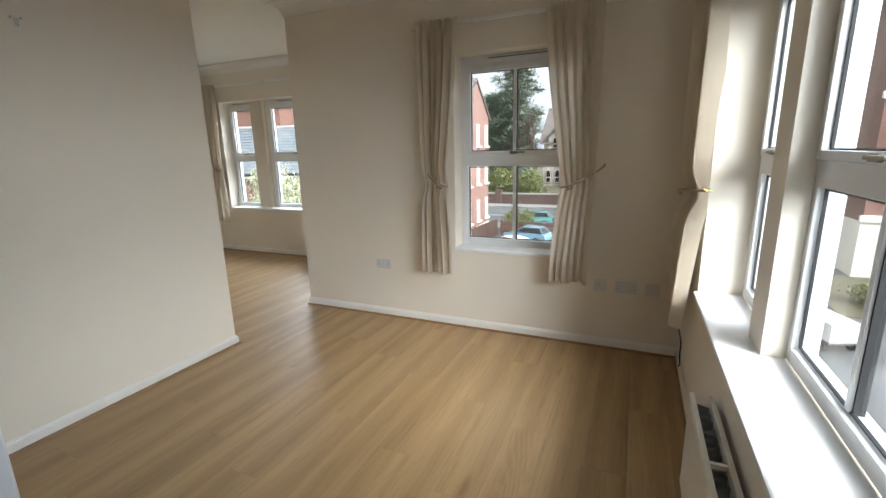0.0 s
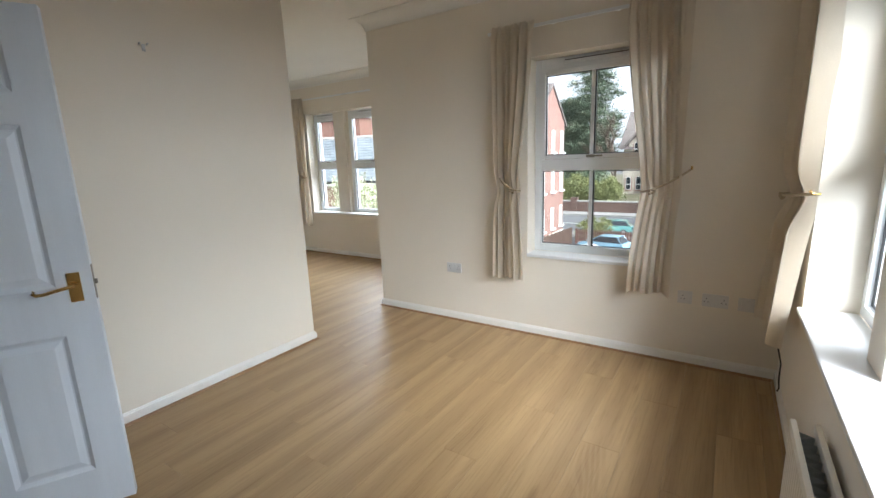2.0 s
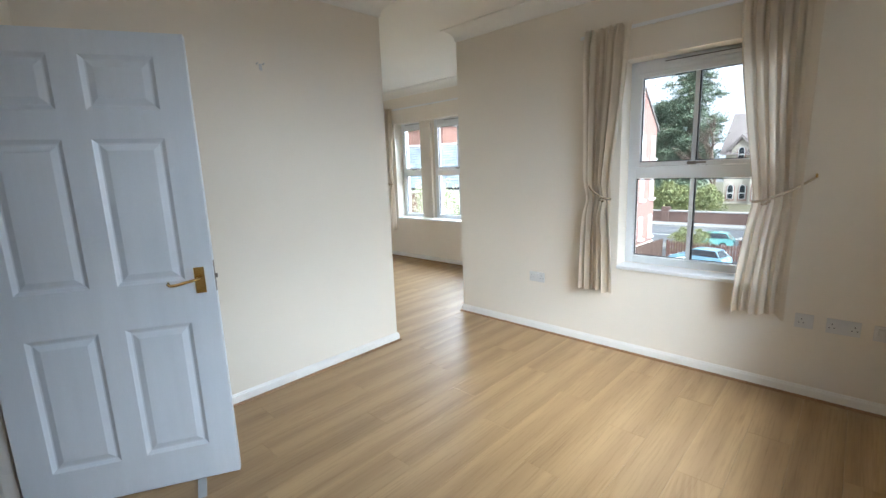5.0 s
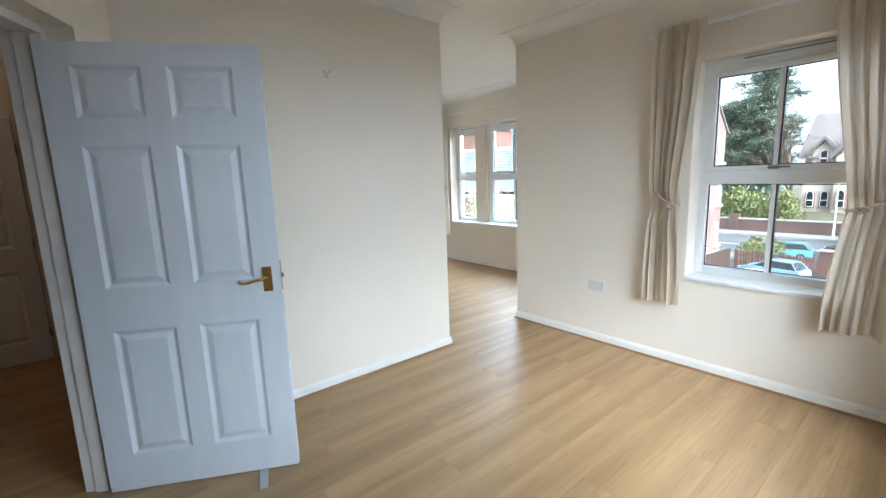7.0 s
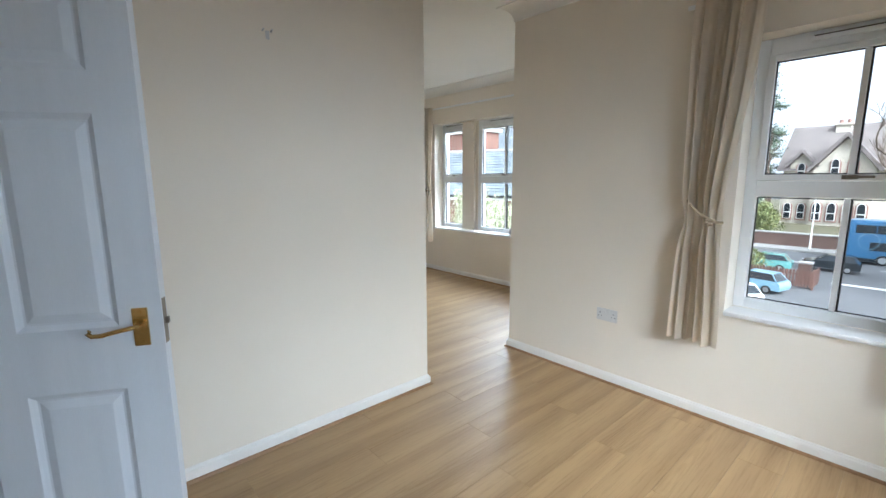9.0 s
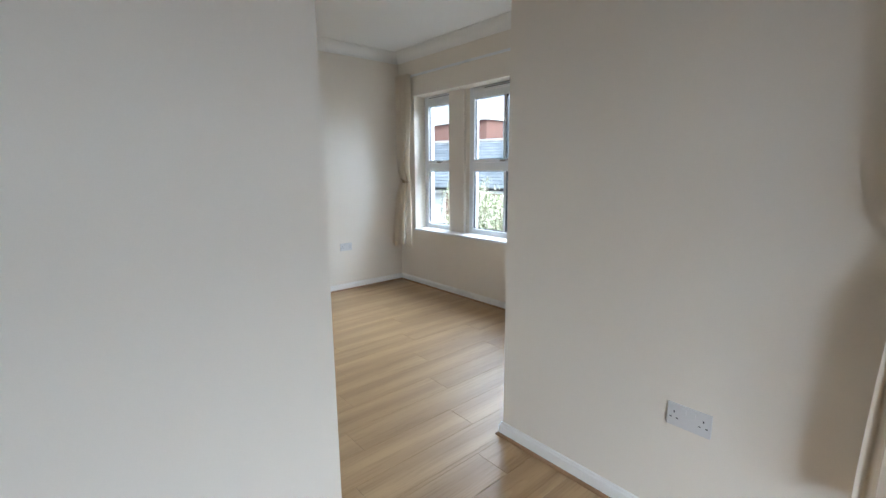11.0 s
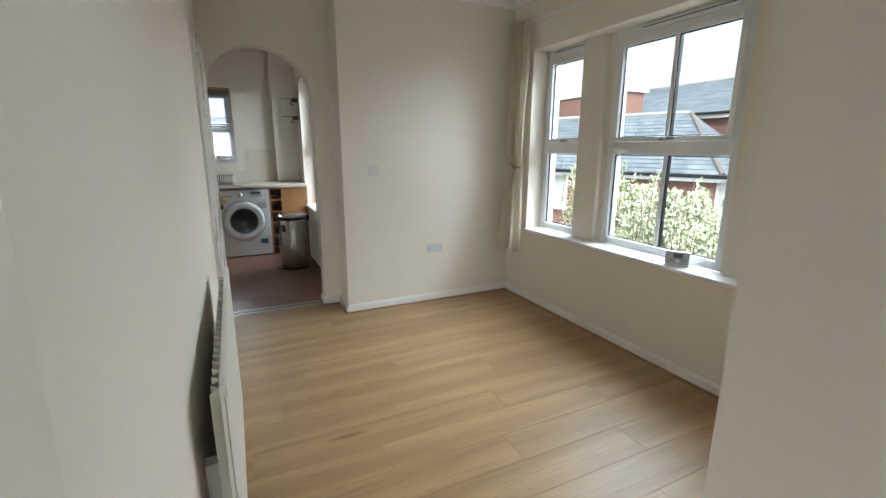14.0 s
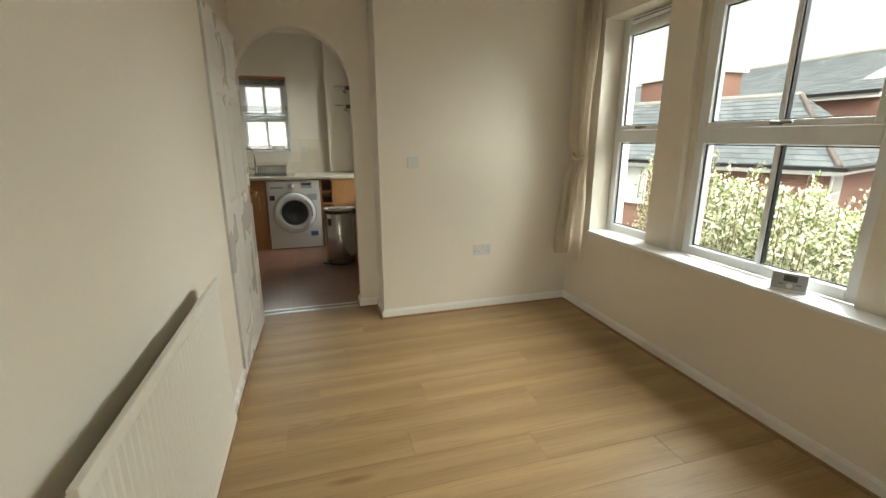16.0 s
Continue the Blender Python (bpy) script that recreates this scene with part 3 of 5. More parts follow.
# piers between the paired windows
solo("window_pier_dining", box(nb(), (-4.914, NY2 + 0.115, 0.676), (-4.682, NY2 + 0.154, 2.191), 0.002), M_WALL, "cream painted pier between two windows", "window pier", "structure")
solo("window_pier_dining_end", box(nb(), (-3.66, NY2 + 0.115, 0.676), (-3.455, NY2 + 0.154, 2.191), 0.002), M_WALL, "cream painted pier between two windows", "window pier", "structure")
solo("window_pier_dining_end_back", box(nb(), (-3.667, NY2 + 0.156, 0.676), (-3.452, NY2 + 0.3, 2.191)), M_WALL, "cream painted pier behind the window frames", "window pier", "structure")
solo("window_pier_east_end", box(nb(), (EX + 0.12, 0.92, 0.676), (EX + 0.199, 1.03, 2.16), 0.002), M_WALL, "cream painted pier between two windows", "window pier", "structure")
solo("window_pier_dining_back", box(nb(), (-4.839, NY2 + 0.156, 0.676), (-4.636, NY2 + 0.3, 2.191)), M_WALL, "cream painted pier behind the window frames", "window pier", "structure")
solo("window_pier_east", box(nb(), (EX + 0.12, 1.906, 0.676), (EX + 0.199, 2.094, 2.16), 0.002), M_WALL, "cream painted pier between two windows", "window pier", "structure")
solo("window_pier_east_back", box(nb(), (EX + 0.201, 1.937, 0.676), (EX + 0.3, 2.098, 2.16)), M_WALL, "cream painted pier behind the window frames", "window pier", "structure")
for lo, hi in (((-1.056, NY - 0.022, 0.648), (-0.19, NY + 0.15, 0.674)), ((-5.39, NY2 - 0.022, 0.65), (-2.93, NY2 + 0.155, 0.676)), ((EX - 0.022, 0.6, 0.65), (EX + 0.2, 2.66, 0.676)),
               ((-8.45, KY - 0.02, 0.609), (-7.63, KY + 0.16, 0.635)), ((KX - 0.16, 1.93, 1.194), (KX + 0.02, 2.535, 1.22))):
    solo("window_board", box(nb(), lo, hi, 0.008), M_SILL, "white gloss window board", "window sill", "structure")

# ---------------------------------------------------------------- doors
PANELS = [(0.115, 0.37), (0.468, 0.723)]
ROWS_Z = [(0.172, 0.771), (0.965, 1.572), (1.684, 1.892)]


def panel_door(width=0.838, height=1.981, thick=0.04):
    """A six-panel door: x from the hinge, y through it, with sunk mouldings and raised fields on both faces."""
    k = width / 0.838
    panels = [(a * k, b * k, c, d) for a, b in PANELS for c, d in ROWS_Z]
    bm = nb()
    xs = sorted({0, width, *[p[0] for p in panels], *[p[1] for p in panels]})
    zs = sorted({0, height, *[p[2] for p in panels], *[p[3] for p in panels]})
    for y, s in ((0.0, 1), (thick, -1)):
        for i in range(len(xs) - 1):
            for j in range(len(zs) - 1):
                a, b, c, d = xs[i], xs[i + 1], zs[j], zs[j + 1]
                if any(abs(p[0] - a) < 1e-6 and abs(p[2] - c) < 1e-6 for p in panels):
                    rings = []
                    for inset, depth in ((0.0, 0.0), (0.006, 0.004), (0.016, 0.010), (0.022, 0.0105), (0.045, 0.003), (0.047, 0.0025)):
                        yy = y + s * depth
                        rings.append([bm.verts.new(q) for q in ((a + inset, yy, c + inset), (b - inset, yy, c + inset), (b - inset, yy, d - inset), (a + inset, yy, d - inset))])
                    for r, q in zip(rings, rings[1:]):
                        for e in range(4):
                            bm.faces.new((r[e], r[(e + 1) % 4], q[(e + 1) % 4], q[e]))
                    bm.faces.new(rings[-1])
                else:
                    bm.faces.new([bm.verts.new(q) for q in ((a, y, c), (b, y, c), (b, y, d), (a, y, d))])
    for q in (((0, 0, 0), (0, thick, 0), (0, thick, height), (0, 0, height)), ((width, 0, 0), (width, thick, 0), (width, thick, height), (width, 0, height)),
              ((0, 0, 0), (width, 0, 0), (width, thick, 0), (0, thick, 0)), ((0, 0, height), (width, 0, height), (width, thick, height), (0, thick, height))):
        bm.faces.new([bm.verts.new(v) for v in q])
    bmesh.ops.remove_doubles(bm, verts=bm.verts, dist=0.0005)
    return bm


def lever_handle(parent, x, z, y, side, back):
    """Brass lever on a short plate; the lever points to the hinge and curls at its end."""
    o = side
    h = part("handle_plate", box(nb(), (x - 0.021, min(y, y + o * 0.007), z - 0.058), (x + 0.021, max(y, y + o * 0.007), z + 0.058), 0.002), M_BRASS, parent, "worn brass handle plate")
    lev = tube(nb(), [(x, y + o * 0.006, z + 0.012), (x, y + o * 0.045, z + 0.012), (x - back * 0.012, y + o * 0.052, z + 0.011), (x - back * 0.05, y + o * 0.053, z + 0.004), (x - back * 0.085, y + o * 0.053, z - 0.004), (x - back * 0.108, y + o * 0.053, z - 0.004), (x - back * 0.118, y + o * 0.053, z + 0.005), (x - back * 0.112, y + o * 0.053, z + 0.012)], 0.0065, 10)
    part("lever", lev, M_BRASS, h, "", True)
    for dz in (-0.045, 0.045):
        part("screw", cyl(nb(), 0.0045, 0.0045, (x, y + o * 0.0065, z + dz), (x, y + o * 0.0085, z + dz), 10), M_BRASS, h)
    return h


def door_unit(name, width, label, at, turn, paint=None):
    d = tagged(thing(name, at=at, turn=turn), label, "door", "white panel doors", "structure")
    # unless given, the leaf takes the white tinted by cool daylight
    part("door_leaf", panel_door(width), paint or M_DOOR_COOL, d)
    for side, y in ((-1, 0.0), (1, 0.04)):
        lever_handle(d, width - 0.058, 0.96, y, side, 1)
    part("latch_plate", box(nb(), (width - 0.0005, 0.008, 0.90), (width + 0.0015, 0.032, 1.04)), M_LATCH, d, "dull bronze latch plate")
    part("latch_bolt", box(nb(), (width, 0.014, 0.96), (width + 0.012, 0.026, 0.98), 0.002), M_LATCH, d)
    for z in (0.23, 1.0, 1.75):
        part("hinge", cyl(nb(), 0.006, 0.006, (-0.004, 0.044, z - 0.04), (-0.004, 0.044, z + 0.04), 10), M_BRASS, d)
    return d


# hall door, standing open at right angles to the splayed wall
HX, HY = -2.272, -0.032
HANG = math.degrees(math.atan2(0.718 - HY, -1.870 - HX))
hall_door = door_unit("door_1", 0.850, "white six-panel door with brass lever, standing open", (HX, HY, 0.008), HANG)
hall_door.matrix_world = hall_door.matrix_world @ Matrix.Diagonal((1, 1, 1.016, 1))
# its frame in the splayed wall
bm = nb()
for lo, hi in (((0.3, 0.105, 0), (0.335, 0.25, 2.06)), ((0.255, 0.204, 0), (0.296, 0.25, 2.10)), ((1.185, 0.105, 0), (1.22, 0.2, 2.06)), ((0.3, 0.105, 2.06), (1.22, 0.2, 2.095)), ((0.335, 0.145, 0), (0.347, 0.2, 2.06)), ((1.173, 0.145, 0), (1.185, 0.2, 2.06))):
    box(bm, lo, hi, 0.002)
bmesh.ops.transform(bm, matrix=SPLAY, verts=bm.verts)
solo("door_frame_1", bm, M_GLOSS, "white gloss door frame with a stop", "door frame", "structure")
wedge = prism(nb(), [(-0.06, 0.0), (0.06, 0.0), (0.06, 0.022), (0.045, 0.022)], "y", -0.018, 0.018)
wd = solo("door_wedge", wedge, M_GREY, "grey rubber wedge under the open door", "door wedge")
wd.matrix_world = pose(-1.875, 0.545, 0.0, 0, 0, HANG + 100)

dining_door = door_unit("door_2", 0.838, "white six-panel door with brass lever, slightly ajar", (-5.058, SY2 + 0.012, 0.008), 178.4, M_GLOSS)
dining_door.matrix_world = dining_door.matrix_world @ Matrix.Diagonal((1, 1, 1.028, 1))
bm = nb()
for lo, hi in (((-5.92, SY2 - 0.1, 0), (-5.905, SY2 - 0.002, 2.052)), ((-5.05, SY2 - 0.1, 0), (-5.035, SY2 - 0.002, 2.052)), ((-5.92, SY2 - 0.1, 2.052), (-5.035, SY2 - 0.002, 2.06))):
    box(bm, lo, hi)
solo("door_frame_2", bm, M_GLOSS, "white gloss door lining", "door frame", "structure")
solo("cupboard_back", box(nb(), (-6.0, 1.9, 0), (-4.95, 1.92, 2.1)), M_WALL, "plain cupboard wall behind the ajar door", "wall", "structure")
# unseen lamp, added to lift the dark hall with a dim warm light
hl = thing("ceiling_lamp", "small white ceiling lamp, added unseen to light the hall", "ceiling lamp", "", "", (-3.9, -1.2, CEIL))
part("rose", cyl(nb(), 0.06, 0.05, (0, 0, -0.03), (0, 0, 0), 20), M_PLASTIC, hl)
hall_fill = new("hall_bulb", bpy.data.lights.new("hall_bulb", "POINT"))
hall_fill.data.energy, hall_fill.data.color, hall_fill.data.shadow_soft_size = 1.3, (1.0, 0.62, 0.36), 0.06
hall_fill.location = (-3.9, -1.2, CEIL - 0.12)
far_door = door_unit("door_3", 0.838, "closed white six-panel door across the hall", (-4.755, -0.302, 0.008), -90)
for y0, y1, z0, z1 in ((-1.215, -1.145, 0, 2.06), (-0.297, -0.227, 0, 2.06), (-1.145, -0.297, 1.995, 2.06)):
    solo("architrave", box(nb(), (-4.76, y0, z0), (-4.742, y1, z1), 0.004), M_GLOSS, "white gloss architrave round the hall door", "architrave", "structure")


# ---------------------------------------------------------------- radiators
def radiator(name, length, height, depth, label, at, turn, ribs=True, double=True):
    """Panel radiator in its own frame: x along, y out from the wall (front at y = depth), z up from its lower edge."""
    r = thing(name, label, "radiator", "panel radiators", "", at, turn)
    pitch = 0.0333
    nrib = int(length / pitch)

    def panel(y):
        bm = nb()
        prof = []
        x = 0.02
        prof.append((0.0, y))
        while x < length - 0.02:
            prof += [(x, y), (x + 0.010, y + 0.006), (x + 0.020, y + 0.006), (x + 0.0295, y)]
            x += pitch
        prof.append((length, y))
        top = [bm.verts.new((p[0], p[1], height - 0.035)) for p in prof]
        bot = [bm.verts.new((p[0], p[1], 0.035)) for p in prof]
        for i in range(len(prof) - 1):
            bm.faces.new((top[i], top[i + 1], bot[i + 1], bot[i]))
        box(bm, (0, y - 0.012, height - 0.036), (length, y + 0.006, height), 0.004)
        box(bm, (0, y - 0.012, 0), (length, y + 0.006, 0.036), 0.004)
        box(bm, (0, y - 0.011, 0.03), (length, y - 0.002, height - 0.03))
        return bm
    part("front_panel", panel(depth), M_RAD, r)
    if double:
        part("back_panel", panel(0.03), M_RAD, r)
    fin = nb()
    y0, y1 = (0.036, depth - 0.012) if double else (depth - 0.034, depth - 0.013)
    n2 = int(length / 0.024)
    vs = []
    for i in range(n2 + 1):
        x = 0.02 + i * (length - 0.04) / n2
        y = y0 if i % 2 else y1
        vs.append((fin.verts.new((x, y, 0.03)), fin.verts.new((x, y, height - 0.03))))
    for a, b in zip(vs, vs[1:]):
        fin.faces.new((a[0], b[0], b[1], a[1]))
    part("convector", fin, M_GREY if double else M_RAD, r)
    for x in (0.16, length - 0.16):
        part("bracket", box(nb(), (x - 0.018, 0.0, 0.05), (x + 0.018, 0.022 if double else depth - 0.04, height - (0.05 if double else 0.3)), 0.002), M_RAD, r)
    for x in (length / 3, 2 * length / 3) if double else ():
        part("top_bridge", box(nb(), (x - 0.006, 0.03, height - 0.02), (x + 0.006, depth - 0.01, height - 0.004)), M_RAD, r)
    pipe = tube(nb(), [(length - 0.015, depth - 0.02, 0.02), (length + 0.03, depth - 0.02, 0.02), (length + 0.035, depth - 0.02, 0.0), (length + 0.035, depth - 0.02, -at[2] + 0.002)], 0.0075)
    part("pipe", pipe, M_GLOSS, r, "", True)
    part("valve", cyl(nb(), 0.017, 0.015, (length + 0.035, depth - 0.02, -0.04), (length + 0.035, depth - 0.02, 0.05), 14), M_PLASTIC, r, "white valve cap")
    return r


radiator("radiator", 1.22, 0.40, 0.095, "cream enamelled double-panel radiator under the wide window", (EX, 0.62, 0.115), 90)
radiator("radiator", 1.13, 0.65, 0.078, "cream ribbed panel radiator on the dining wall", (-3.22, SY2, 0.19), 0, True, False).matrix_world = pose(-4.33, SY2, 0.195)
radiator("radiator", 0.85, 0.48, 0.09, "white ribbed radiator below the kitchen window", (-6.85, KY, 0.08), 180, True, False)


# ---------------------------------------------------------------- curtains
def moved(bm, m):
    bmesh.ops.transform(bm, matrix=m, verts=bm.verts)
    return bm


# from a wall's own frame (x along it, y out into the room) to the world
ON_NORTH = Matrix(((1, 0, 0, 0), (0, -1, 0, NY), (0, 0, 1, 0), (0, 0, 0, 1)))
ON_DINING = Matrix(((1, 0, 0, 0), (0, -1, 0, NY2), (0, 0, 1, 0), (0, 0, 0, 1)))
ON_EAST = Matrix(((0, -1, 0, EX), (1, 0, 0, 0), (0, 0, 1, 0), (0, 0, 0, 1)))
ON_PIER = Matrix(((0, 1, 0, PX), (1, 0, 0, 0), (0, 0, 1, 0), (0, 0, 0, 1)))
ON_KITCHEN = Matrix(((0, 1, 0, KX), (1, 0, 0, 0), (0, 0, 1, 0), (0, 0, 0, 1)))


def curtain(label, top, tie, low, z_top, z_tie, z_low, folds, seed, hook, m, skew=(0.0, 0.0), flare=0.0, group="tied-back curtains"):
    """A pleated curtain in its own frame: x along the wall, y towards the room. top, tie, low: its (from, to) at those heights."""
    rng = random.Random(seed)
    c = thing("curtain", label, "curtain", group)
    bm = nb()
    nu, nz = folds * 14, 60
    ph = [rng.uniform(-0.55, 0.55) for _ in range(folds + 2)]
    am = [rng.uniform(0.35, 1.45) for _ in range(folds + 2)]
    rows = []
    for j in range(nz + 1):
        v = j / nz
        z = z_top + (z_low - z_top) * v
        if z >= z_tie:
            k = (z_top - z) / (z_top - z_tie)
            k = k ** 1.35
            k = k * k * (3 - 2 * k) * 0.5 + k * 0.5
            a, b = (top[i] + (tie[i] - top[i]) * k for i in (0, 1))
        else:
            k = (z_tie - z) / (z_tie - z_low)
            k = math.sin(k * math.pi / 2)
            a, b = (tie[i] + (low[i] - tie[i]) * k for i in (0, 1))
        near = math.exp(-((z - z_tie) / 0.09) ** 2)
        row = []
        for i in range(nu + 1):
            u = i / nu
            f = u * folds
            q = int(f)
            wob = ph[q] * (1 - (f - q)) + ph[q + 1] * (f - q)
            deep = 0.078 * (am[q] * (1 - (f - q)) + am[q + 1] * (f - q)) * (1 - 0.5 * near)
            w = f + 0.8 * wob + 0.05 * math.sin(3.2 * v + 2 * q)
            ridge = abs(math.sin(math.pi * w)) ** 0.5
            y = 0.030 + deep * ridge
            if z < z_tie:
                y += flare * (z_tie - z) / (z_tie - z_low)
            if z > z_top - 0.10:
                h = (z - (z_top - 0.10)) / 0.10
                pin = math.sin(2 * math.pi * f * 3 + 1.3) * 0.010
                y = y * (1 - 0.6 * h) + (0.055 + pin) * 0.6 * h
            y += skew[0] + (skew[1] - skew[0]) * u
            x = a + (b - a) * u + 0.010 * math.sin(2 * math.pi * w) * (1 - near)
            dz = 0.010 * math.sin(2 * math.pi * f * 3) * (1 if j == 0 else 0) + 0.012 * math.sin(f * 2.1 + seed) * (1 if j == nz else 0)
            row.append(bm.verts.new((x, y, z + dz)))
        rows.append(row)
    for r, q in zip(rows, rows[1:]):
        for i in range(nu):
            bm.faces.new((r[i], r[i + 1], q[i + 1], q[i]))
    cloth = part("cloth", moved(bm, m), M_LINEN, c, "", True)
    # rope tie from its hook round the cloth
    inner = tie[1] if hook[0] < (tie[0] + tie[1]) / 2 else tie[0]
    pts = []
    for i in range(13):
        t = i / 12
        x = hook[0] + (inner - hook[0]) * t
        z = hook[1] + (z_tie - hook[1]) * (1 - (1 - t) ** 1.6)
        y = 0.02 + 0.088 * math.sin(min(1.0, t * 1.9) * math.pi / 2) - (0.03 if i == 12 else 0)
        pts.append((x, y, z))
    rope = part("tie_rope", moved(tube(nb(), pts, 0.0075, 8), m), M_ROPE, c, "beige twisted rope tie", True)
    knot = nb()
    for i in range(9):
        a = rng.uniform(0, 6.28)
        p = Vector((inner * 0.75 + hook[0] * 0.25 + rng.uniform(-0.018, 0.018), 0.112 + rng.uniform(-0.006, 0.01), z_tie + rng.uniform(-0.014, 0.014)))
        bmesh.ops.create_icosphere(knot, subdivisions=2, radius=0.0095, matrix=Matrix.Translation(p))
    part("rope_knot", moved(knot, m), M_ROPE, rope, "", True)
    part("tie_hook", moved(tube(nb(), [(hook[0], 0.0, hook[1]), (hook[0], 0.03, hook[1]), (hook[0], 0.04, hook[1] + 0.015)], 0.006), m), M_BRASS, c, "small brass hook", True)
    return c


COTTON = "cream cotton curtain with pencil pleats, tied back with rope"
curtain(COTTON, (-1.295, -0.965), (-1.28, -1.085), (-1.30, -1.035), 2.355, 1.175, 0.475, 5, 3, (-1.302, 1.31), ON_NORTH)
curtain(COTTON, (-0.365, 0.01), (-0.236, 0.0), (-0.302, -0.02), 2.345, 1.175, 0.49, 6, 5, (0.045, 1.315), ON_NORTH)
curtain(COTTON, (-5.60, -5.345), (-5.59, -5.40), (-5.66, -5.31), 2.42, 1.225, 0.47, 5, 8, (-5.61, 1.30), ON_DINING, (0.03, 0.0), 0.05)
curtain(COTTON, (2.46, 2.98), (2.62, 2.95), (2.58, 3.04), 2.345, 1.19, 0.485, 6, 11, (2.58, 1.22), ON_EAST, (-0.03, 0.0), 0.04)
for m, x0, x1, z in ((ON_NORTH, -1.36, 0.06, 2.33), (ON_DINING, -5.62, -2.72, 2.40), (ON_EAST, 0.45, 3.1, 2.315)):
    rail = thing("curtain_rail", "slim white plastic curtain rail", "curtain rail", "curtain rails")
    part("track", moved(box(nb(), (x0, 0.035, z - 0.011), (x1, 0.047, z + 0.011), 0.003), m), M_UPVC, rail)
    for i in range(4):
        x = x0 + 0.06 + (x1 - x0 - 0.12) * i / 3
        part("bracket", moved(box(nb(), (x - 0.01, 0.0, z - 0.006), (x + 0.01, 0.036, z + 0.006), 0.002), m), M_UPVC, rail)


# ---------------------------------------------------------------- sockets, switch, small fittings
def socket(label, x, z, m, gangs=2, category="socket"):
    s = thing("wall_socket", label, category, "wall sockets")
    w = 0.146 if gangs == 2 else 0.086
    part("plate", moved(box(nb(), (x - w / 2, 0.0, z - 0.043), (x + w / 2, 0.009, z + 0.043), 0.003), m), M_PLATE, s)
    for g in range(gangs):
        c = x + (0 if gangs == 1 else (g - 0.5) * 0.072)
        o = 1 if c > x else -1
        part("rocker", moved(box(nb(), (x + o * 0.008 if gangs == 2 else x - 0.03, 0.008, z + 0.012), (x + o * 0.022 if gangs == 2 else x - 0.018, 0.013, z + 0.034), 0.002), m), M_PLATE, s)
        holes = nb()
        for dx, dz, a, b in ((0.0, 0.016, 0.004, 0.008), (-0.011, -0.006, 0.007, 0.004), (0.011, -0.006, 0.007, 0.004)):
            box(holes, (c + o * 0.012 + dx - a / 2, 0.0085, z - 0.004 + dz - b / 2), (c + o * 0.012 + dx + a / 2, 0.0098, z - 0.004 + dz + b / 2))
        part("pin_holes", moved(holes, m), M_BLACK, s)
    return s


socket("white plastic double socket near the skirting", -1.745, 0.483, ON_NORTH)
socket("white plastic single socket under the curtain", 0.06, 0.473, ON_NORTH, 1)
socket("white plastic double socket beside the curtain", 0.232, 0.47, ON_NORTH)
blank = thing("wall_socket", "white plastic aerial outlet in the corner", "socket", "wall sockets")
part("plate", moved(box(nb(), (0.355, 0.0, 0.425), (0.441, 0.009, 0.511), 0.003), ON_NORTH), M_PLATE, blank)
part("cover", moved(box(nb(), (0.372, 0.008, 0.455), (0.424, 0.020, 0.497), 0.004), ON_NORTH), M_PLATE, blank)
socket("white plastic double socket on the pier", 4.07, 0.50, ON_PIER)
sw = thing("light_switch", "white plastic light switch on the pier", "switch")
part("plate", moved(box(nb(), (3.467, 0.0, 1.163), (3.553, 0.009, 1.249), 0.003), ON_PIER), M_PLATE, sw)
part("rocker", moved(box(nb(), (3.502, 0.008, 1.191), (3.518, 0.014, 1.221), 0.002), ON_PIER), M_PLATE, sw)
socket("white plastic socket on the kitchen tiles", 2.70, 1.235, ON_KITCHEN, 1)

hook = thing("picture_hook", "small double picture hook on the wall", "hook")
part("pin", tube(nb(), [(LX, 1.335, 2.113), (LX + 0.02, 1.335, 2.118)], 0.004), M_CHROME, hook)
part("pin", tube(nb(), [(LX, 1.375, 2.115), (LX + 0.02, 1.375, 2.12)], 0.004), M_CHROME, hook)
part("plate", box(nb(), (LX, 1.348, 2.078), (LX + 0.006, 1.366, 2.116), 0.002), M_CHROME, hook)
part("bend", tube(nb(), [(LX + 0.004, 1.357, 2.084), (LX + 0.014, 1.357, 2.076), (LX + 0.02, 1.357, 2.084)], 0.003), M_CHROME, hook)

cable = tube(nb(), [(0.53, 3.03, 0.46), (0.535, 3.02, 0.40), (0.55, 2.96, 0.33), (0.566, 2.93, 0.26), (0.565, 2.93, 0.18), (0.568, 2.91, 0.12), (0.56, 2.89, 0.114)], 0.004)
solo("black_cable", cable, M_BLACK, "loose black cable hanging from behind the curtain", "cable", smooth=True)

# heating controller on the dining window board
mat_card = solo("white_card", box(nb(), (-0.1, -0.05, 0), (0.1, 0.05, 0.003)), M_PLASTIC, "white card lying under the heating controller", "card")
mat_card.matrix_world = pose(-3.885, 4.90, 0.6765, 0, 0, -4)
hc = thing("heating_controller", "white and grey heating controller with small screen", "thermostat", "", "", (-3.89, 4.905, 0.6795), 28)
part("body", prism(nb(), [(-0.022, 0.0), (0.03, 0.0), (0.014, 0.088), (-0.008, 0.088)], "x", -0.068, 0.068), M_PLASTIC, hc)
tilt = pose(0, -0.0225, 0.0, -9)
part("faceplate", moved(box(nb(), (-0.066, -0.003, 0.012), (0.066, 0.001, 0.085), 0.001), tilt), M_GREY, hc, "grey faceplate")
part("screen", moved(box(nb(), (-0.022, -0.005, 0.05), (0.03, -0.002, 0.078), 0.001), tilt), M_SCREEN, hc, "dark grey display")
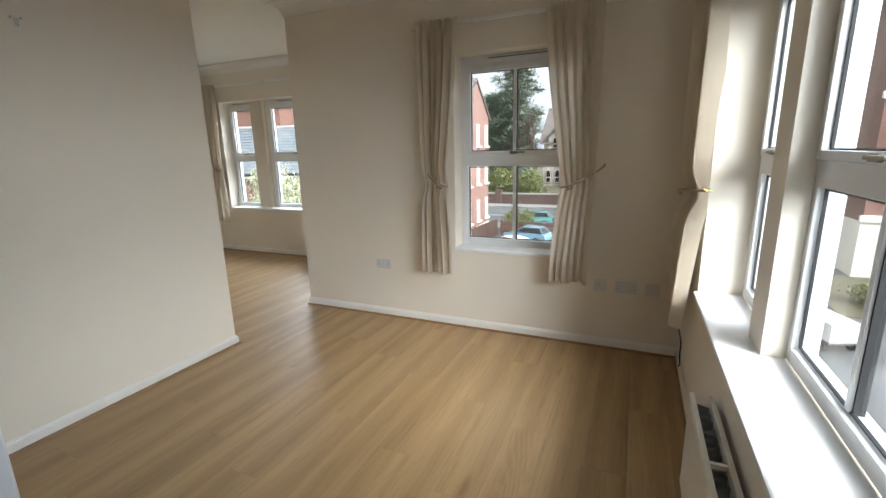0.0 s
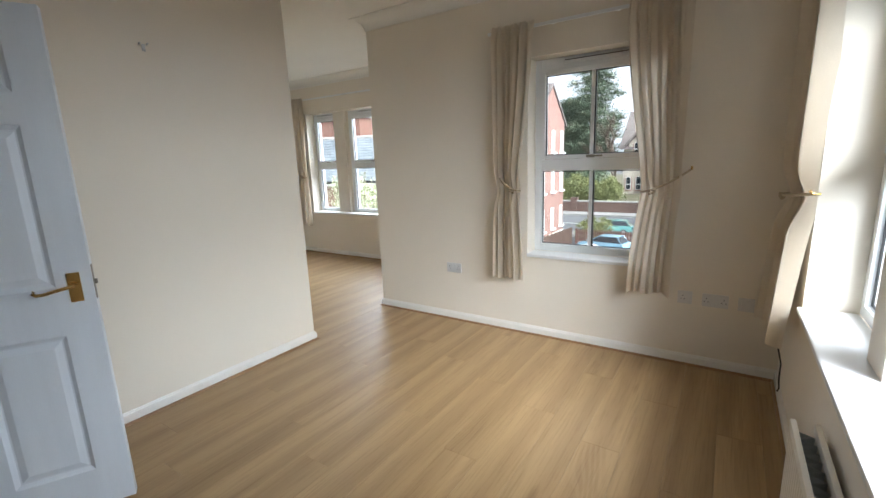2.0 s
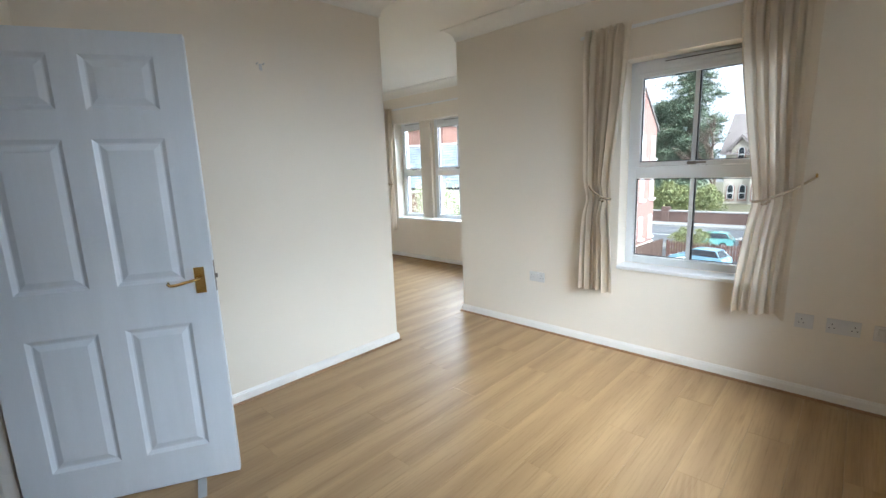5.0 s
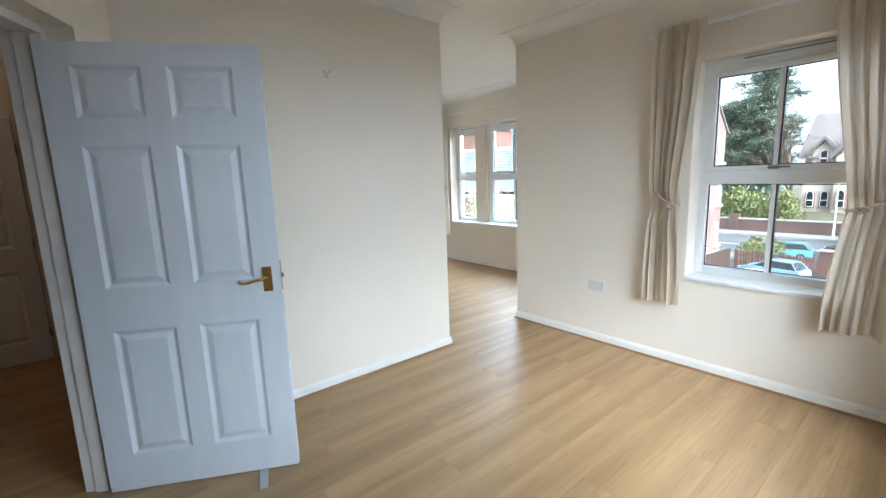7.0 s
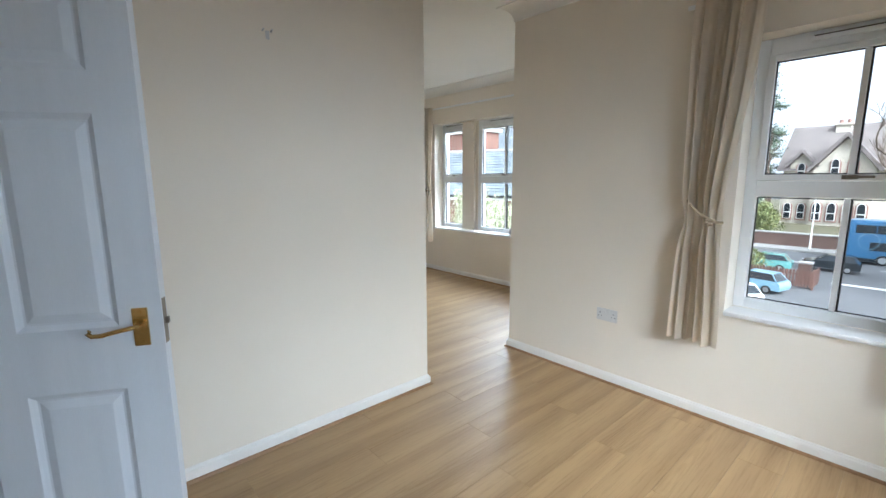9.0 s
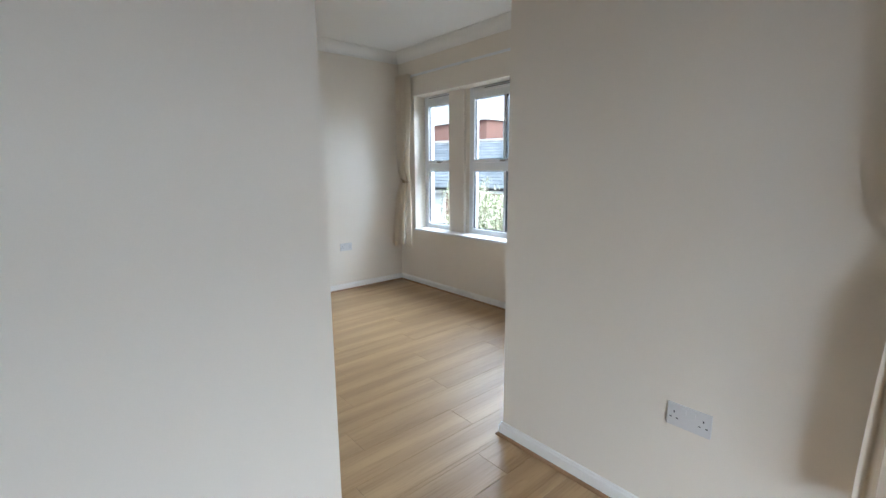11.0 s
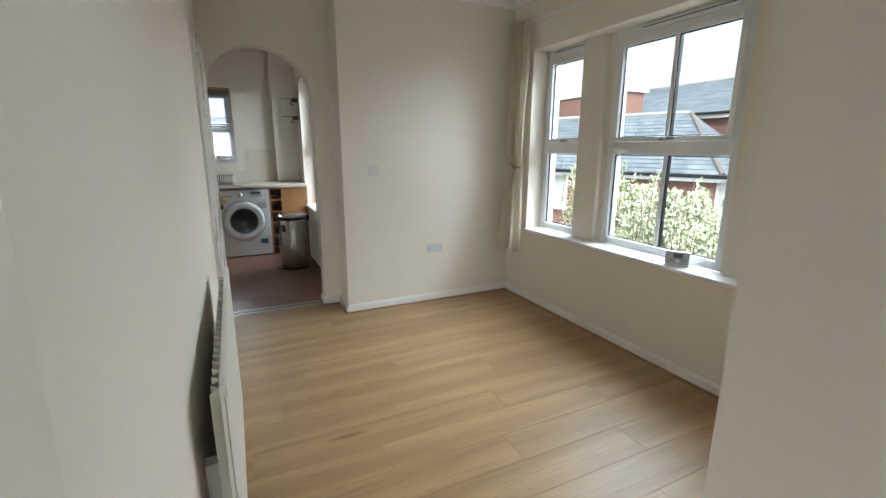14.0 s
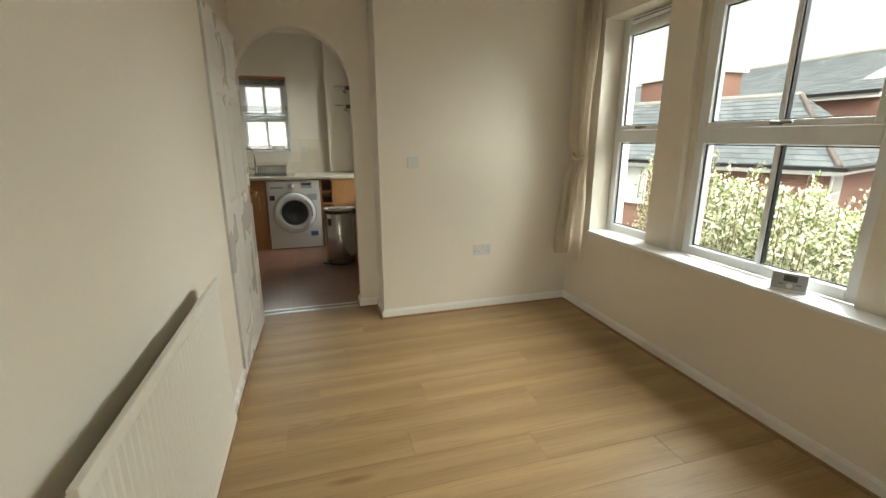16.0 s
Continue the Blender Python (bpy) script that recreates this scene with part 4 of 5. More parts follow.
part("dial", moved(cyl(nb(), 0.012, 0.011, (0.004, 0, 0.03), (0.004, -0.012, 0.03), 20), tilt), M_PLASTIC, hc)
for x in (-0.03, 0.038):
    part("button", moved(box(nb(), (x - 0.011, -0.006, 0.035), (x + 0.011, -0.002, 0.039), 0.001), tilt), M_DARK, hc)


# ---------------------------------------------------------------- kitchen
WF = -8.24                                   # front of the appliances
Y0, Y1 = 2.228, 2.858                        # washing machine
wmach = thing("washing_machine", "white front-loading washing machine under the worktop", "washing machine")
part("cabinet", box(nb(), (WF - 0.55, Y0, 0.012), (WF, Y1, 0.868), 0.008), M_PLASTIC, wmach)
part("plinth", box(nb(), (WF - 0.5, Y0 + 0.02, 0.0), (WF - 0.02, Y1 - 0.02, 0.012)), M_BLACK, wmach)
part("control_panel", box(nb(), (WF, Y0 + 0.004, 0.735), (WF + 0.012, Y1 - 0.004, 0.866), 0.004), M_PLASTIC, wmach)
drawer = part("drawer", box(nb(), (WF + 0.011, Y0 + 0.03, 0.748), (WF + 0.018, Y0 + 0.22, 0.852), 0.003), M_PLASTIC, wmach)
part("drawer_grip", box(nb(), (WF + 0.0175, Y0 + 0.05, 0.775), (WF + 0.0195, Y0 + 0.20, 0.80)), M_GREY, drawer)
part("knob", cyl(nb(), 0.033, 0.029, (WF + 0.012, 2.52, 0.80), (WF + 0.038, 2.52, 0.80), 28), M_CHROME, wmach, "silver programme knob", True)
disp = part("display", box(nb(), (WF + 0.0115, 2.635, 0.775), (WF + 0.014, 2.765, 0.845), 0.001), M_GREY, wmach, "grey display panel")
part("display_window", box(nb(), (WF + 0.0138, 2.645, 0.81), (WF + 0.0150, 2.755, 0.838)), M_SCREEN, disp)
for i in range(4):
    part("button", cyl(nb(), 0.006, 0.006, (WF + 0.0138, 2.65 + i * 0.033, 0.79), (WF + 0.018, 2.65 + i * 0.033, 0.79), 12), M_PLASTIC, disp)
DC = (2.54, 0.468)


def ring(r0, r1, x0, x1, seg=48):
    bm = nb()
    prof = [(r0, x0), (r1, x0), (r1 - 0.008, x1), (r0 + 0.012, x1), (r0, x1 - 0.012)]
    rs = [[bm.verts.new((x, DC[0] + r * math.cos(2 * math.pi * j / seg), DC[1] + r * math.sin(2 * math.pi * j / seg))) for j in range(seg)] for r, x in prof]
    for i in range(len(rs)):
        a, b = rs[i], rs[(i + 1) % len(rs)]
        for j in range(seg):
            bm.faces.new((a[j], a[(j + 1) % seg], b[(j + 1) % seg], b[j]))
    return bm


door = part("porthole_door", ring(0.165, 0.252, WF, WF + 0.045), M_PLASTIC, wmach, "white porthole door ring", True)
part("door_seam", ring(0.250, 0.262, WF - 0.002, WF + 0.006), M_GREY, door)
part("door_bezel", ring(0.160, 0.182, WF + 0.02, WF + 0.048), M_GREY, door, "grey inner bezel", True)
bowl = nb()
prof = [(0.176, 0.038), (0.165, 0.022), (0.135, 0.030), (0.09, 0.012), (0.001, 0.004)]
rs = [[bowl.verts.new((WF + x, DC[0] + r * math.cos(2 * math.pi * j / 40), DC[1] + r * math.sin(2 * math.pi * j / 40))) for j in range(40)] for r, x in prof]
for a, b in zip(rs, rs[1:]):
    for j in range(40):
        bowl.faces.new((a[j], a[(j + 1) % 40], b[(j + 1) % 40], b[j]))
part("porthole_glass", bowl, M_TINT, door, "dark domed porthole glass", True)
part("door_grip", tube(nb(), [(WF + 0.046, DC[0] + 0.215 * math.cos(a), DC[1] + 0.215 * math.sin(a)) for a in [radians(d) for d in range(-12, 50, 6)]], 0.009), M_GREY, door, "", True)
for lo, hi, mt in (((Y1 - 0.14, 0.16), (Y1 - 0.05, 0.22), M_BLUE), ((Y1 - 0.15, 0.62), (Y1 - 0.04, 0.70), M_GREY), ((Y0 + 0.03, 0.63), (Y0 + 0.09, 0.69), M_BLACK)):
    part("sticker", box(nb(), (WF, lo[0], lo[1]), (WF + 0.0012, hi[0], hi[1])), mt, wmach, "small printed sticker")

# base units and worktop
unit = thing("base_cabinet", "brown wood-effect kitchen cabinet with bar handle", "cabinet")
part("carcass", box(nb(), (KX + 0.03, 1.63, 0.15), (WF - 0.02, Y0 - 0.012, 0.88)), M_CAB, unit)
part("plinth", box(nb(), (KX + 0.1, 1.63, 0.0), (WF - 0.05, Y0 - 0.012, 0.15)), M_CAB, unit)
part("drawer_front", box(nb(), (WF - 0.019, 1.635, 0.735), (WF, Y0 - 0.016, 0.876), 0.003), M_CAB, unit)
cd = part("door", box(nb(), (WF - 0.019, 1.635, 0.155), (WF, Y0 - 0.016, 0.73), 0.003), M_CAB, unit)
part("handle", tube(nb(), [(WF, 2.14, 0.52), (WF + 0.025, 2.14, 0.52), (WF + 0.025, 2.14, 0.68), (WF, 2.14, 0.68)], 0.005), M_CHROME, cd, "brushed metal bar handle", True)
unit2 = thing("base_cabinet", "brown wood-effect cabinet closing the corner under the worktop", "cabinet")
part("carcass", box(nb(), (KX + 0.03, 1.02, 0.0), (WF - 0.02, 1.628, 0.88)), M_CAB, unit2)
part("door", box(nb(), (WF - 0.019, 1.025, 0.155), (WF, 1.625, 0.876), 0.003), M_CAB, unit2)
rack = thing("bottle_rack", "narrow open wooden rack of square pigeonholes", "shelf unit")
for y in (Y1 + 0.018, 3.02):
    part("side", box(nb(), (KX + 0.14, y - 0.009, 0.0), (WF, y + 0.009, 0.88)), M_CAB, rack)
part("back", box(nb(), (KX + 0.14, Y1 + 0.027, 0.0), (KX + 0.15, 3.011, 0.88)), M_CAB, rack)
for z in (0.10, 0.255, 0.41, 0.565, 0.72, 0.865):
    part("shelf", box(nb(), (KX + 0.15, Y1 + 0.027, z - 0.009), (WF - 0.004, 3.011, z + 0.009)), M_CAB, rack)
endp = thing("corner_panel", "brown wood-effect panel filling the corner under the worktop", "cabinet")
part("panel", box(nb(), (KX + 0.14, 3.031, 0.0), (WF - 0.01, KY - 0.004, 0.88), 0.003), M_CAB, endp)
top = thing("worktop", "cream speckled worktop with a rounded front edge", "worktop")
part("slab", box(nb(), (KX + 0.004, 1.01, 0.882), (WF + 0.035, KY - 0.004, 0.92), 0.01), M_COUNTER, top)
sink = thing("sink", "stainless steel inset sink with drainer", "sink")
bm = nb()
prism(bm, [(KX + 0.10, 1.5), (WF - 0.03, 1.5), (WF - 0.03, 2.565), (KX + 0.10, 2.565)], "z", 0.921, 0.926)
part("rim", bm, M_STEEL, sink)
for i in range(9):
    part("drainer_rib", tube(nb(), [(KX + 0.17, 2.10 + i * 0.05, 0.9265), (WF - 0.1, 2.10 + i * 0.05, 0.9265)], 0.004, 6), M_STEEL, sink)
tap = thing("tap", "chrome swan-neck mixer tap behind the sink", "tap", "", "", (KX + 0.17, 2.08, 0.926))
part("body", lathe(nb(), [(0.026, 0.0), (0.026, 0.01), (0.018, 0.02), (0.018, 0.09), (0.012, 0.10)], 20), M_STEEL, tap, "", True)
part("spout", tube(nb(), [(0, 0, 0.08), (0, -0.004, 0.22)] + [(0.0, -0.085 + 0.082 * math.cos(a), 0.25 + 0.082 * math.sin(a)) for a in [radians(d) for d in range(0, 181, 15)]] + [(0, -0.167, 0.2)], 0.009, 10), M_STEEL, tap, "", True)
for s in (-1, 1):
    part("lever", tube(nb(), [(0, s * 0.015, 0.06), (0, s * 0.05, 0.066), (0, s * 0.075, 0.085)], 0.007), M_STEEL, tap, "", True)
drack = thing("dish_rack", "black wire dish rack on the drainer", "dish rack", "", "", (KX + 0.30, 2.28, 0.932))
for z, g in ((0.004, 0.0), (0.10, 0.012)):
    x, y = 0.13 + g, 0.17 + g
    part("rim_wire", tube(nb(), [(-x, -y, z), (x, -y, z), (x, y, z), (-x, y, z), (-x, -y, z)], 0.0035, 6), M_DARK, drack)
for i in range(15):
    y = -0.165 + i * 0.0236
    part("wire", tube(nb(), [(-0.142, y, 0.10), (-0.13, y, 0.004), (0.13, y, 0.004), (0.142, y, 0.10)], 0.0035, 5), M_DARK, drack)
sp = thing("soap_dish", "small white dish on the kitchen window board", "soap dish", "", "", (KX - 0.01, 2.37, 1.2205))
part("dish", lathe(nb(), [(0.05, 0.0), (0.06, 0.012), (0.062, 0.05), (0.055, 0.062), (0.02, 0.066)], 24, squash=1.3), M_PLASTIC, sp, "", True)

# slatted blind
blind = thing("slatted_blind", "brown slatted blind, half lowered over the window", "blind")
part("headrail", box(nb(), (KX - 0.10, 1.945, 2.125), (KX - 0.05, 2.52, 2.16), 0.003), M_CAB, blind)
for i in range(8):
    part("slat", box(nb(), (KX - 0.0875, 1.95, 2.118 - i * 0.009), (KX - 0.0625, 2.515, 2.121 - i * 0.009)), M_FENCED, blind)
for i in range(17):
    z = 1.25 + i * 0.0285
    sl = box(nb(), (-0.0125, 1.95, -0.0008), (0.0125, 2.515, 0.0008))
    part("slat", moved(sl, pose(KX - 0.075, 0, z, 0, 14, 0)), M_GREY, blind)
for i in range(4):
    part("slat", box(nb(), (KX - 0.0875, 1.95, 1.735 + i * 0.016), (KX - 0.0625, 2.515, 1.738 + i * 0.016)), M_FENCED, blind)
part("bottom_rail", box(nb(), (KX - 0.09, 1.948, 1.226), (KX - 0.06, 2.517, 1.237), 0.002), M_CAB, blind)
for y in (2.06, 2.42):
    part("cord", tube(nb(), [(KX - 0.061, y, 2.13), (KX - 0.061, y, 1.23)], 0.0015, 5), M_LINEN, blind)

# glass shelves on brackets
for z in (2.02, 1.79):
    sh = thing("glass_shelf", "clear glass shelf on a dark metal clip", "shelf", "glass shelves")
    g = part("glass", box(nb(), (-8.72, KY - 0.22, z), (-8.54, KY - 0.012, z + 0.008), 0.002), M_GLASS, sh)
    part("edge", box(nb(), (-8.542, KY - 0.22, z + 0.001), (-8.539, KY - 0.02, z + 0.007)), M_DARK, sh, "dark glass edge")
    part("clip", box(nb(), (-8.66, KY - 0.075, z - 0.03), (-8.60, KY, z + 0.018), 0.006), M_DARK, sh, "dark metal clip")
    part("cup_hook", tube(nb(), [(-8.63, KY - 0.07, z - 0.02), (-8.63, KY - 0.10, z - 0.05), (-8.63, KY - 0.06, z - 0.065)], 0.012), M_DARK, sh, "", True)

# pedal bin
pbin = thing("pedal_bin", "tall stainless steel pedal bin on the kitchen floor", "bin", "", "", (-7.45, 3.04, 0.0))
R = 0.158
part("base", lathe(nb(), [(R, 0.0), (R + 0.004, 0.006), (R + 0.004, 0.022), (R - 0.002, 0.026)], 40), M_BLACK, pbin, "black base ring", True)
part("body", lathe(nb(), [(R - 0.003, 0.024), (R, 0.03), (R, 0.575), (R - 0.004, 0.58)], 48), M_STEEL, pbin, "", True)
part("collar", lathe(nb(), [(R + 0.003, 0.578), (R + 0.005, 0.583), (R + 0.005, 0.606), (R + 0.002, 0.61)], 48), M_BLACK, pbin, "black collar", True)
part("lid", lathe(nb(), [(R + 0.007, 0.608), (R + 0.008, 0.618), (R + 0.002, 0.63), (R - 0.03, 0.643), (0.07, 0.652), (0.001, 0.654)], 48), M_STEEL, pbin, "brushed steel lid", True)
part("hinge", box(nb(), (-0.05, R - 0.005, 0.56), (0.05, R + 0.03, 0.62), 0.008), M_BLACK, pbin)
part("pedal", moved(box(nb(), (R - 0.02, -0.04, 0.012), (R + 0.05, 0.04, 0.024), 0.005), pose(0, 0, 0, 0, 0, -65)), M_BLACK, pbin, "black foot pedal")
part("grip", moved(box(nb(), (R - 0.002, -0.022, 0.45), (R + 0.008, 0.022, 0.53), 0.004), pose(0, 0, 0, 0, 0, -45)), M_BLACK, pbin, "black carrying grip")

# brass strips at the kitchen threshold
for x in (-6.03, -6.105):
    solo("threshold_strip", prism(nb(), [(x - 0.017, 0.0), (x + 0.017, 0.0), (x + 0.010, 0.005), (x - 0.010, 0.005)], "y", AY0, AY1), M_CHROME, "metal threshold strip under the arch", "threshold", "structure")

# ---------------------------------------------------------------- outside
BACK = []
solo("ground", box(nb(), (-600, -600, GROUND - 0.5), (600, 600, GROUND)), M_TARMAC, "grey tarmac ground reaching the horizon", "ground", "structure")
BACK.append(solo("pavement", box(nb(), (-60, 32.4, BASE), (60, 34.0, BASE + 0.12), 0.01), M_PAVE, "pale pavement along the garden wall", "pavement", "structure"))
BACK.append(solo("pavement", box(nb(), (-60, 23.6, BASE), (-6.9, 25.0, BASE + 0.12), 0.01), M_PAVE, "pale pavement on the near side of the road", "pavement", "structure"))
for i in range(7):
    BACK.append(solo("road_line", box(nb(), (-14 + i * 4.2, 28.6, BASE), (-12.2 + i * 4.2, 28.72, BASE + 0.004)), M_WHITE, "white broken line on the road", "road marking", "structure"))
for lo, hi in (((-2.6, 23.9), (1.6, 24.2)), ((-0.2, 20.8), (0.0, 23.6))):
    BACK.append(solo("road_line", box(nb(), (*lo, BASE), (*hi, BASE + 0.004)), M_WHITE, "white give-way line at the junction", "road marking", "structure"))
BACK.append(solo("lawn", box(nb(), (-40, 34.5, BASE), (60, 90, BASE + 0.5)), M_SOIL, "raised garden behind the old wall", "garden", "structure"))

gw = thing("garden_wall", "old red brick garden wall with stone coping", "wall")
part("brick_face", box(nb(), (-30, 34.0, BASE), (45, 34.35, BASE + 0.86)), M_BRICKO, gw)
for i in range(50):
    part("coping", box(nb(), (-30 + i * 1.5, 33.95, BASE + 0.86), (-28.52 + i * 1.5, 34.4, BASE + 0.95), 0.02), M_LEAD, gw)
part("gate_pier", box(nb(), (-10.2, 33.9, BASE), (-9.7, 34.45, BASE + 1.2), 0.02), M_BRICKO, gw)



def carried_back(*obs):
    """Things set out on the near level, moved out along the sight lines from the rooms to their true distance and size."""
    k = (1.44 - GROUND) / (1.44 - BASE)
    m = Matrix.Translation((0, 0, 1.44)) @ Matrix.Scale(k, 4) @ Matrix.Translation((0, 0, -1.44))
    for ob in obs:
        base = ob.matrix_basis.translation.copy()
        ob.matrix_basis = Matrix.Translation(m @ base)
        local = Matrix.Translation(-(m @ base)) @ m @ Matrix.Translation(base)
        for o in (ob, *ob.children_recursive):
            if o.type == "MESH":
                o.data.transform(local)
    return obs[0]


def facade_window(parent, x0, x1, z0, z1, m, net=True):
    w = part("window", moved(box(nb(), (x0, -0.05, z0), (x1, 0.02, z1), 0.01), m), M_WHITE, parent, "white framed window")
    mid = (z0 + z1) / 2
    for a, b in ((z0 + 0.07, mid - 0.03), (mid + 0.03, z1 - 0.07)):
        part("pane", moved(box(nb(), (x0 + 0.07, -0.065, a), (x1 - 0.07, -0.048, b)), m), M_NET if net else M_TINT, w)
    part("sill", moved(box(nb(), (x0 - 0.06, -0.16, z0 - 0.1), (x1 + 0.06, 0.0, z0), 0.01), m), M_WHITE, w)
    return w


# pink brick gable beside the road; its long side faces the flats' drive
gable = thing("brick_house", "pink brick three-storey gable with narrow white windows", "house")
part("wall", prism(nb(), [(20.2, BASE), (24.2, BASE), (24.2, 3.1), (22.2, 4.85), (20.2, 3.1)], "x", -11.0, -7.65), M_BRICKP, gable)
part("plinth", box(nb(), (-11.0, 20.15, BASE), (-7.60, 24.25, BASE + 0.35), 0.02), M_RENDER, gable)
part("verge", prism(nb(), [(19.95, 3.02), (22.2, 4.97), (24.45, 3.02), (24.45, 2.9), (22.2, 4.83), (19.95, 2.9)], "x", -11.2, -7.58), M_TILE, gable)
for y in (20.8, 22.2, 23.55):
    for z in (-2.35, -0.4, 1.6):
        facade_window(gable, y, y + 0.38, z, z + 1.1, Matrix(((0, -1, 0, -7.65), (1, 0, 0, 0), (0, 0, 1, 0), (0, 0, 0, 1))) , True)

# stone villa across the road
villa = thing("stone_villa", "cream stone villa with steep gables and arched windows", "house")
VY = 46.0
part("wall", box(nb(), (-6.9, VY, BASE), (14.0, VY + 9, 1.9)), M_STONE, villa)
part("roof", prism(nb(), [(VY - 0.5, 1.8), (VY + 4.5, 5.6), (VY + 9.5, 1.8)], "x", -7.3, 14.5), M_TILE, villa)
part("gable", prism(nb(), [(-4.9, 1.9), (-1.3, 1.9), (-3.1, 4.2)], "y", VY - 0.6, VY + 3.5), M_STONE, villa)
part("gable_front", box(nb(), (-4.9, VY - 0.6, BASE), (-1.3, VY, 1.9)), M_STONE, villa)
for s in (-1, 1):
    part("gable_roof", prism(nb(), [(-3.1, 4.65), (-3.1, 4.3), (-3.1 + s * 2.05, 1.65), (-3.1 + s * 2.25, 1.85)], "y", VY - 1.0, VY + 4.0), M_TILE, villa)
part("dormer", prism(nb(), [(-6.4, 1.0), (-4.95, 1.0), (-4.95, 2.3), (-5.68, 3.1), (-6.4, 2.3)], "y", VY - 0.3, VY + 2), M_STONE, villa)
for s in (-1, 1):
    part("dormer_roof", prism(nb(), [(-5.68, 3.5), (-5.68, 3.2), (-5.68 + s * 1.0, 2.0), (-5.68 + s * 1.15, 2.15)], "y", VY - 0.7, VY + 2.6), M_TILE, villa)
ch = part("chimney", box(nb(), (-4.4, VY + 3.6, 4.0), (-3.4, VY + 4.8, 5.5), 0.03), M_STONE, villa)
part("chimney_cap", box(nb(), (-4.52, VY + 3.45, 5.5), (-3.28, VY + 4.95, 5.66), 0.03), M_STONE, ch)
for x in (-4.15, -3.65):
    part("chimney_pot", cyl(nb(), 0.18, 0.15, (x, VY + 4.2, 5.66), (x, VY + 4.2, 6.0), 12), M_BRICKP, ch)


def arched_window(x, z0, w, h, y):
    out = [(x - w / 2, z0), (x + w / 2, z0)] + [(x + w / 2 * math.cos(a), z0 + h + w / 2 * math.sin(a) * 1.2) for a in [math.pi * i / 10 for i in range(11)]]
    fr = [((p[0] - x) * 1.35 + x, (p[1] - z0) * 1.1 + z0 - 0.12) for p in out]
    s = part("window", prism(nb(), fr, "y", y - 0.1, y + 0.05), M_BRICKP if h < 1.2 else M_STONE, villa, "arched window with stone surround")
    inner = [((p[0] - x) * 0.8 + x, (p[1] - z0) * 0.92 + z0 + 0.05) for p in out]
    part("white_frame", prism(nb(), out, "y", y - 0.14, y - 0.09), M_WHITE, s)
    part("pane", prism(nb(), [(p[0], p[1]) for p in inner], "y", y - 0.16, y - 0.13), M_TINT, s)
    part("bar", box(nb(), (x - w / 2, y - 0.18, z0 + h * 0.5), (x + w / 2, y - 0.155, z0 + h * 0.5 + 0.07)), M_WHITE, s)


for x in (-6.35, -5.45):
    arched_window(x, -2.1, 0.5, 1.0, VY)
for x in (-4.4, -3.5, -2.6, -1.8):
    arched_window(x, -2.1, 0.55, 1.1, VY - 0.6)
arched_window(-5.68, 1.35, 0.5, 0.75, VY - 0.3)
for x in (-3.6, -2.6):
    arched_window(x, 1.55, 0.5, 0.8, VY - 0.6)
for x in (0.5, 2.5, 5.0, 8.0):
    arched_window(x, -2.1, 0.7, 1.2, VY)
    arched_window(x, 0.2, 0.6, 0.9, VY)


# ---------------------------------------------------------------- trees and shrubs
def conifer(x, y, z, height, spread, seed):
    rng = random.Random(seed)
    t = thing("cedar_tree", "tall dark cedar with layered spreading branches", "tree", "", "", (x, y, z))
    part("trunk", tube(nb(), [(0, 0, 0), (0.15, 0, height * 0.3), (0.0, 0.1, height * 0.65), (0.05, 0, height * 0.98)], 0.42, 10), M_BARK, t)
    crown, limbs = nb(), nb()
    for i in range(84):
        h = height * (0.14 + 0.86 * (i / 84) ** 0.9)
        k = (h / height)
        reach = spread * (1.05 - k) ** 0.62 * rng.uniform(0.4, 1.3) + 0.5
        a = i * 2.4 + rng.uniform(-0.4, 0.4)
        d = Vector((math.cos(a), math.sin(a), 0))
        tip = d * reach + Vector((0, 0, h + reach * rng.uniform(-0.05, 0.18)))
        tube(limbs, [d * 0.2 + Vector((0, 0, h - 0.1)), d * reach * 0.5 + Vector((0, 0, h + reach * 0.1)), tip], 0.05, 5)
        pts = []
        for p in range(int(5 + reach * 2.8)):
            u = rng.uniform(0.25, 1.05)
            side = Vector((-d.y, d.x, 0)) * rng.gauss(0, 0.22) * reach * u
            c = d * reach * u + side + Vector((0, 0, h + reach * 0.1 * math.sin(u * 2.6)))
            w = rng.uniform(0.2, 0.42)
            for _ in range(50):
                pts.append(c + Vector((rng.gauss(0, w), rng.gauss(0, w), rng.gauss(0, w * 0.55))))
        leaves(crown, pts, 0.10, rng, 0.35)
    part("limbs", limbs, M_BARK, t)
    part("crown", crown, M_CEDAR, t, "dark green needle clumps")
    return t


BACK.append(conifer(-12.0, 47.0, BASE + 0.5, 14.0, 3.2, 2))
BACK.append(conifer(-15.6, 52.0, BASE + 0.5, 10.0, 4.2, 9))


def bare_tree(x, y, z, height, seed):
    rng = random.Random(seed)
    t = thing("bare_tree", "leafless tree with fine upright twigs", "tree", "", "", (x, y, z))
    bm = nb()

    def grow(p, d, length, r, level):
        q = p + d * length * 0.5 + Vector((rng.gauss(0, 0.06), rng.gauss(0, 0.06), 0)) * length
        e = p + d * length
        tube(bm, [p, q, e], r, 5)
        if level:
            for _ in range(3 if level > 1 else 4):
                nd = (d + Vector((rng.gauss(0, 0.42), rng.gauss(0, 0.42), rng.gauss(0.12, 0.15)))).normalized()
                grow(e if rng.random() < 0.6 else q, nd, length * rng.uniform(0.6, 0.8), r * 0.62, level - 1)
    grow(Vector((0, 0, 0)), Vector((0, 0, 1)), height * 0.32, 0.16, 5)
    part("branches", bm, M_BARK, t)
    return t


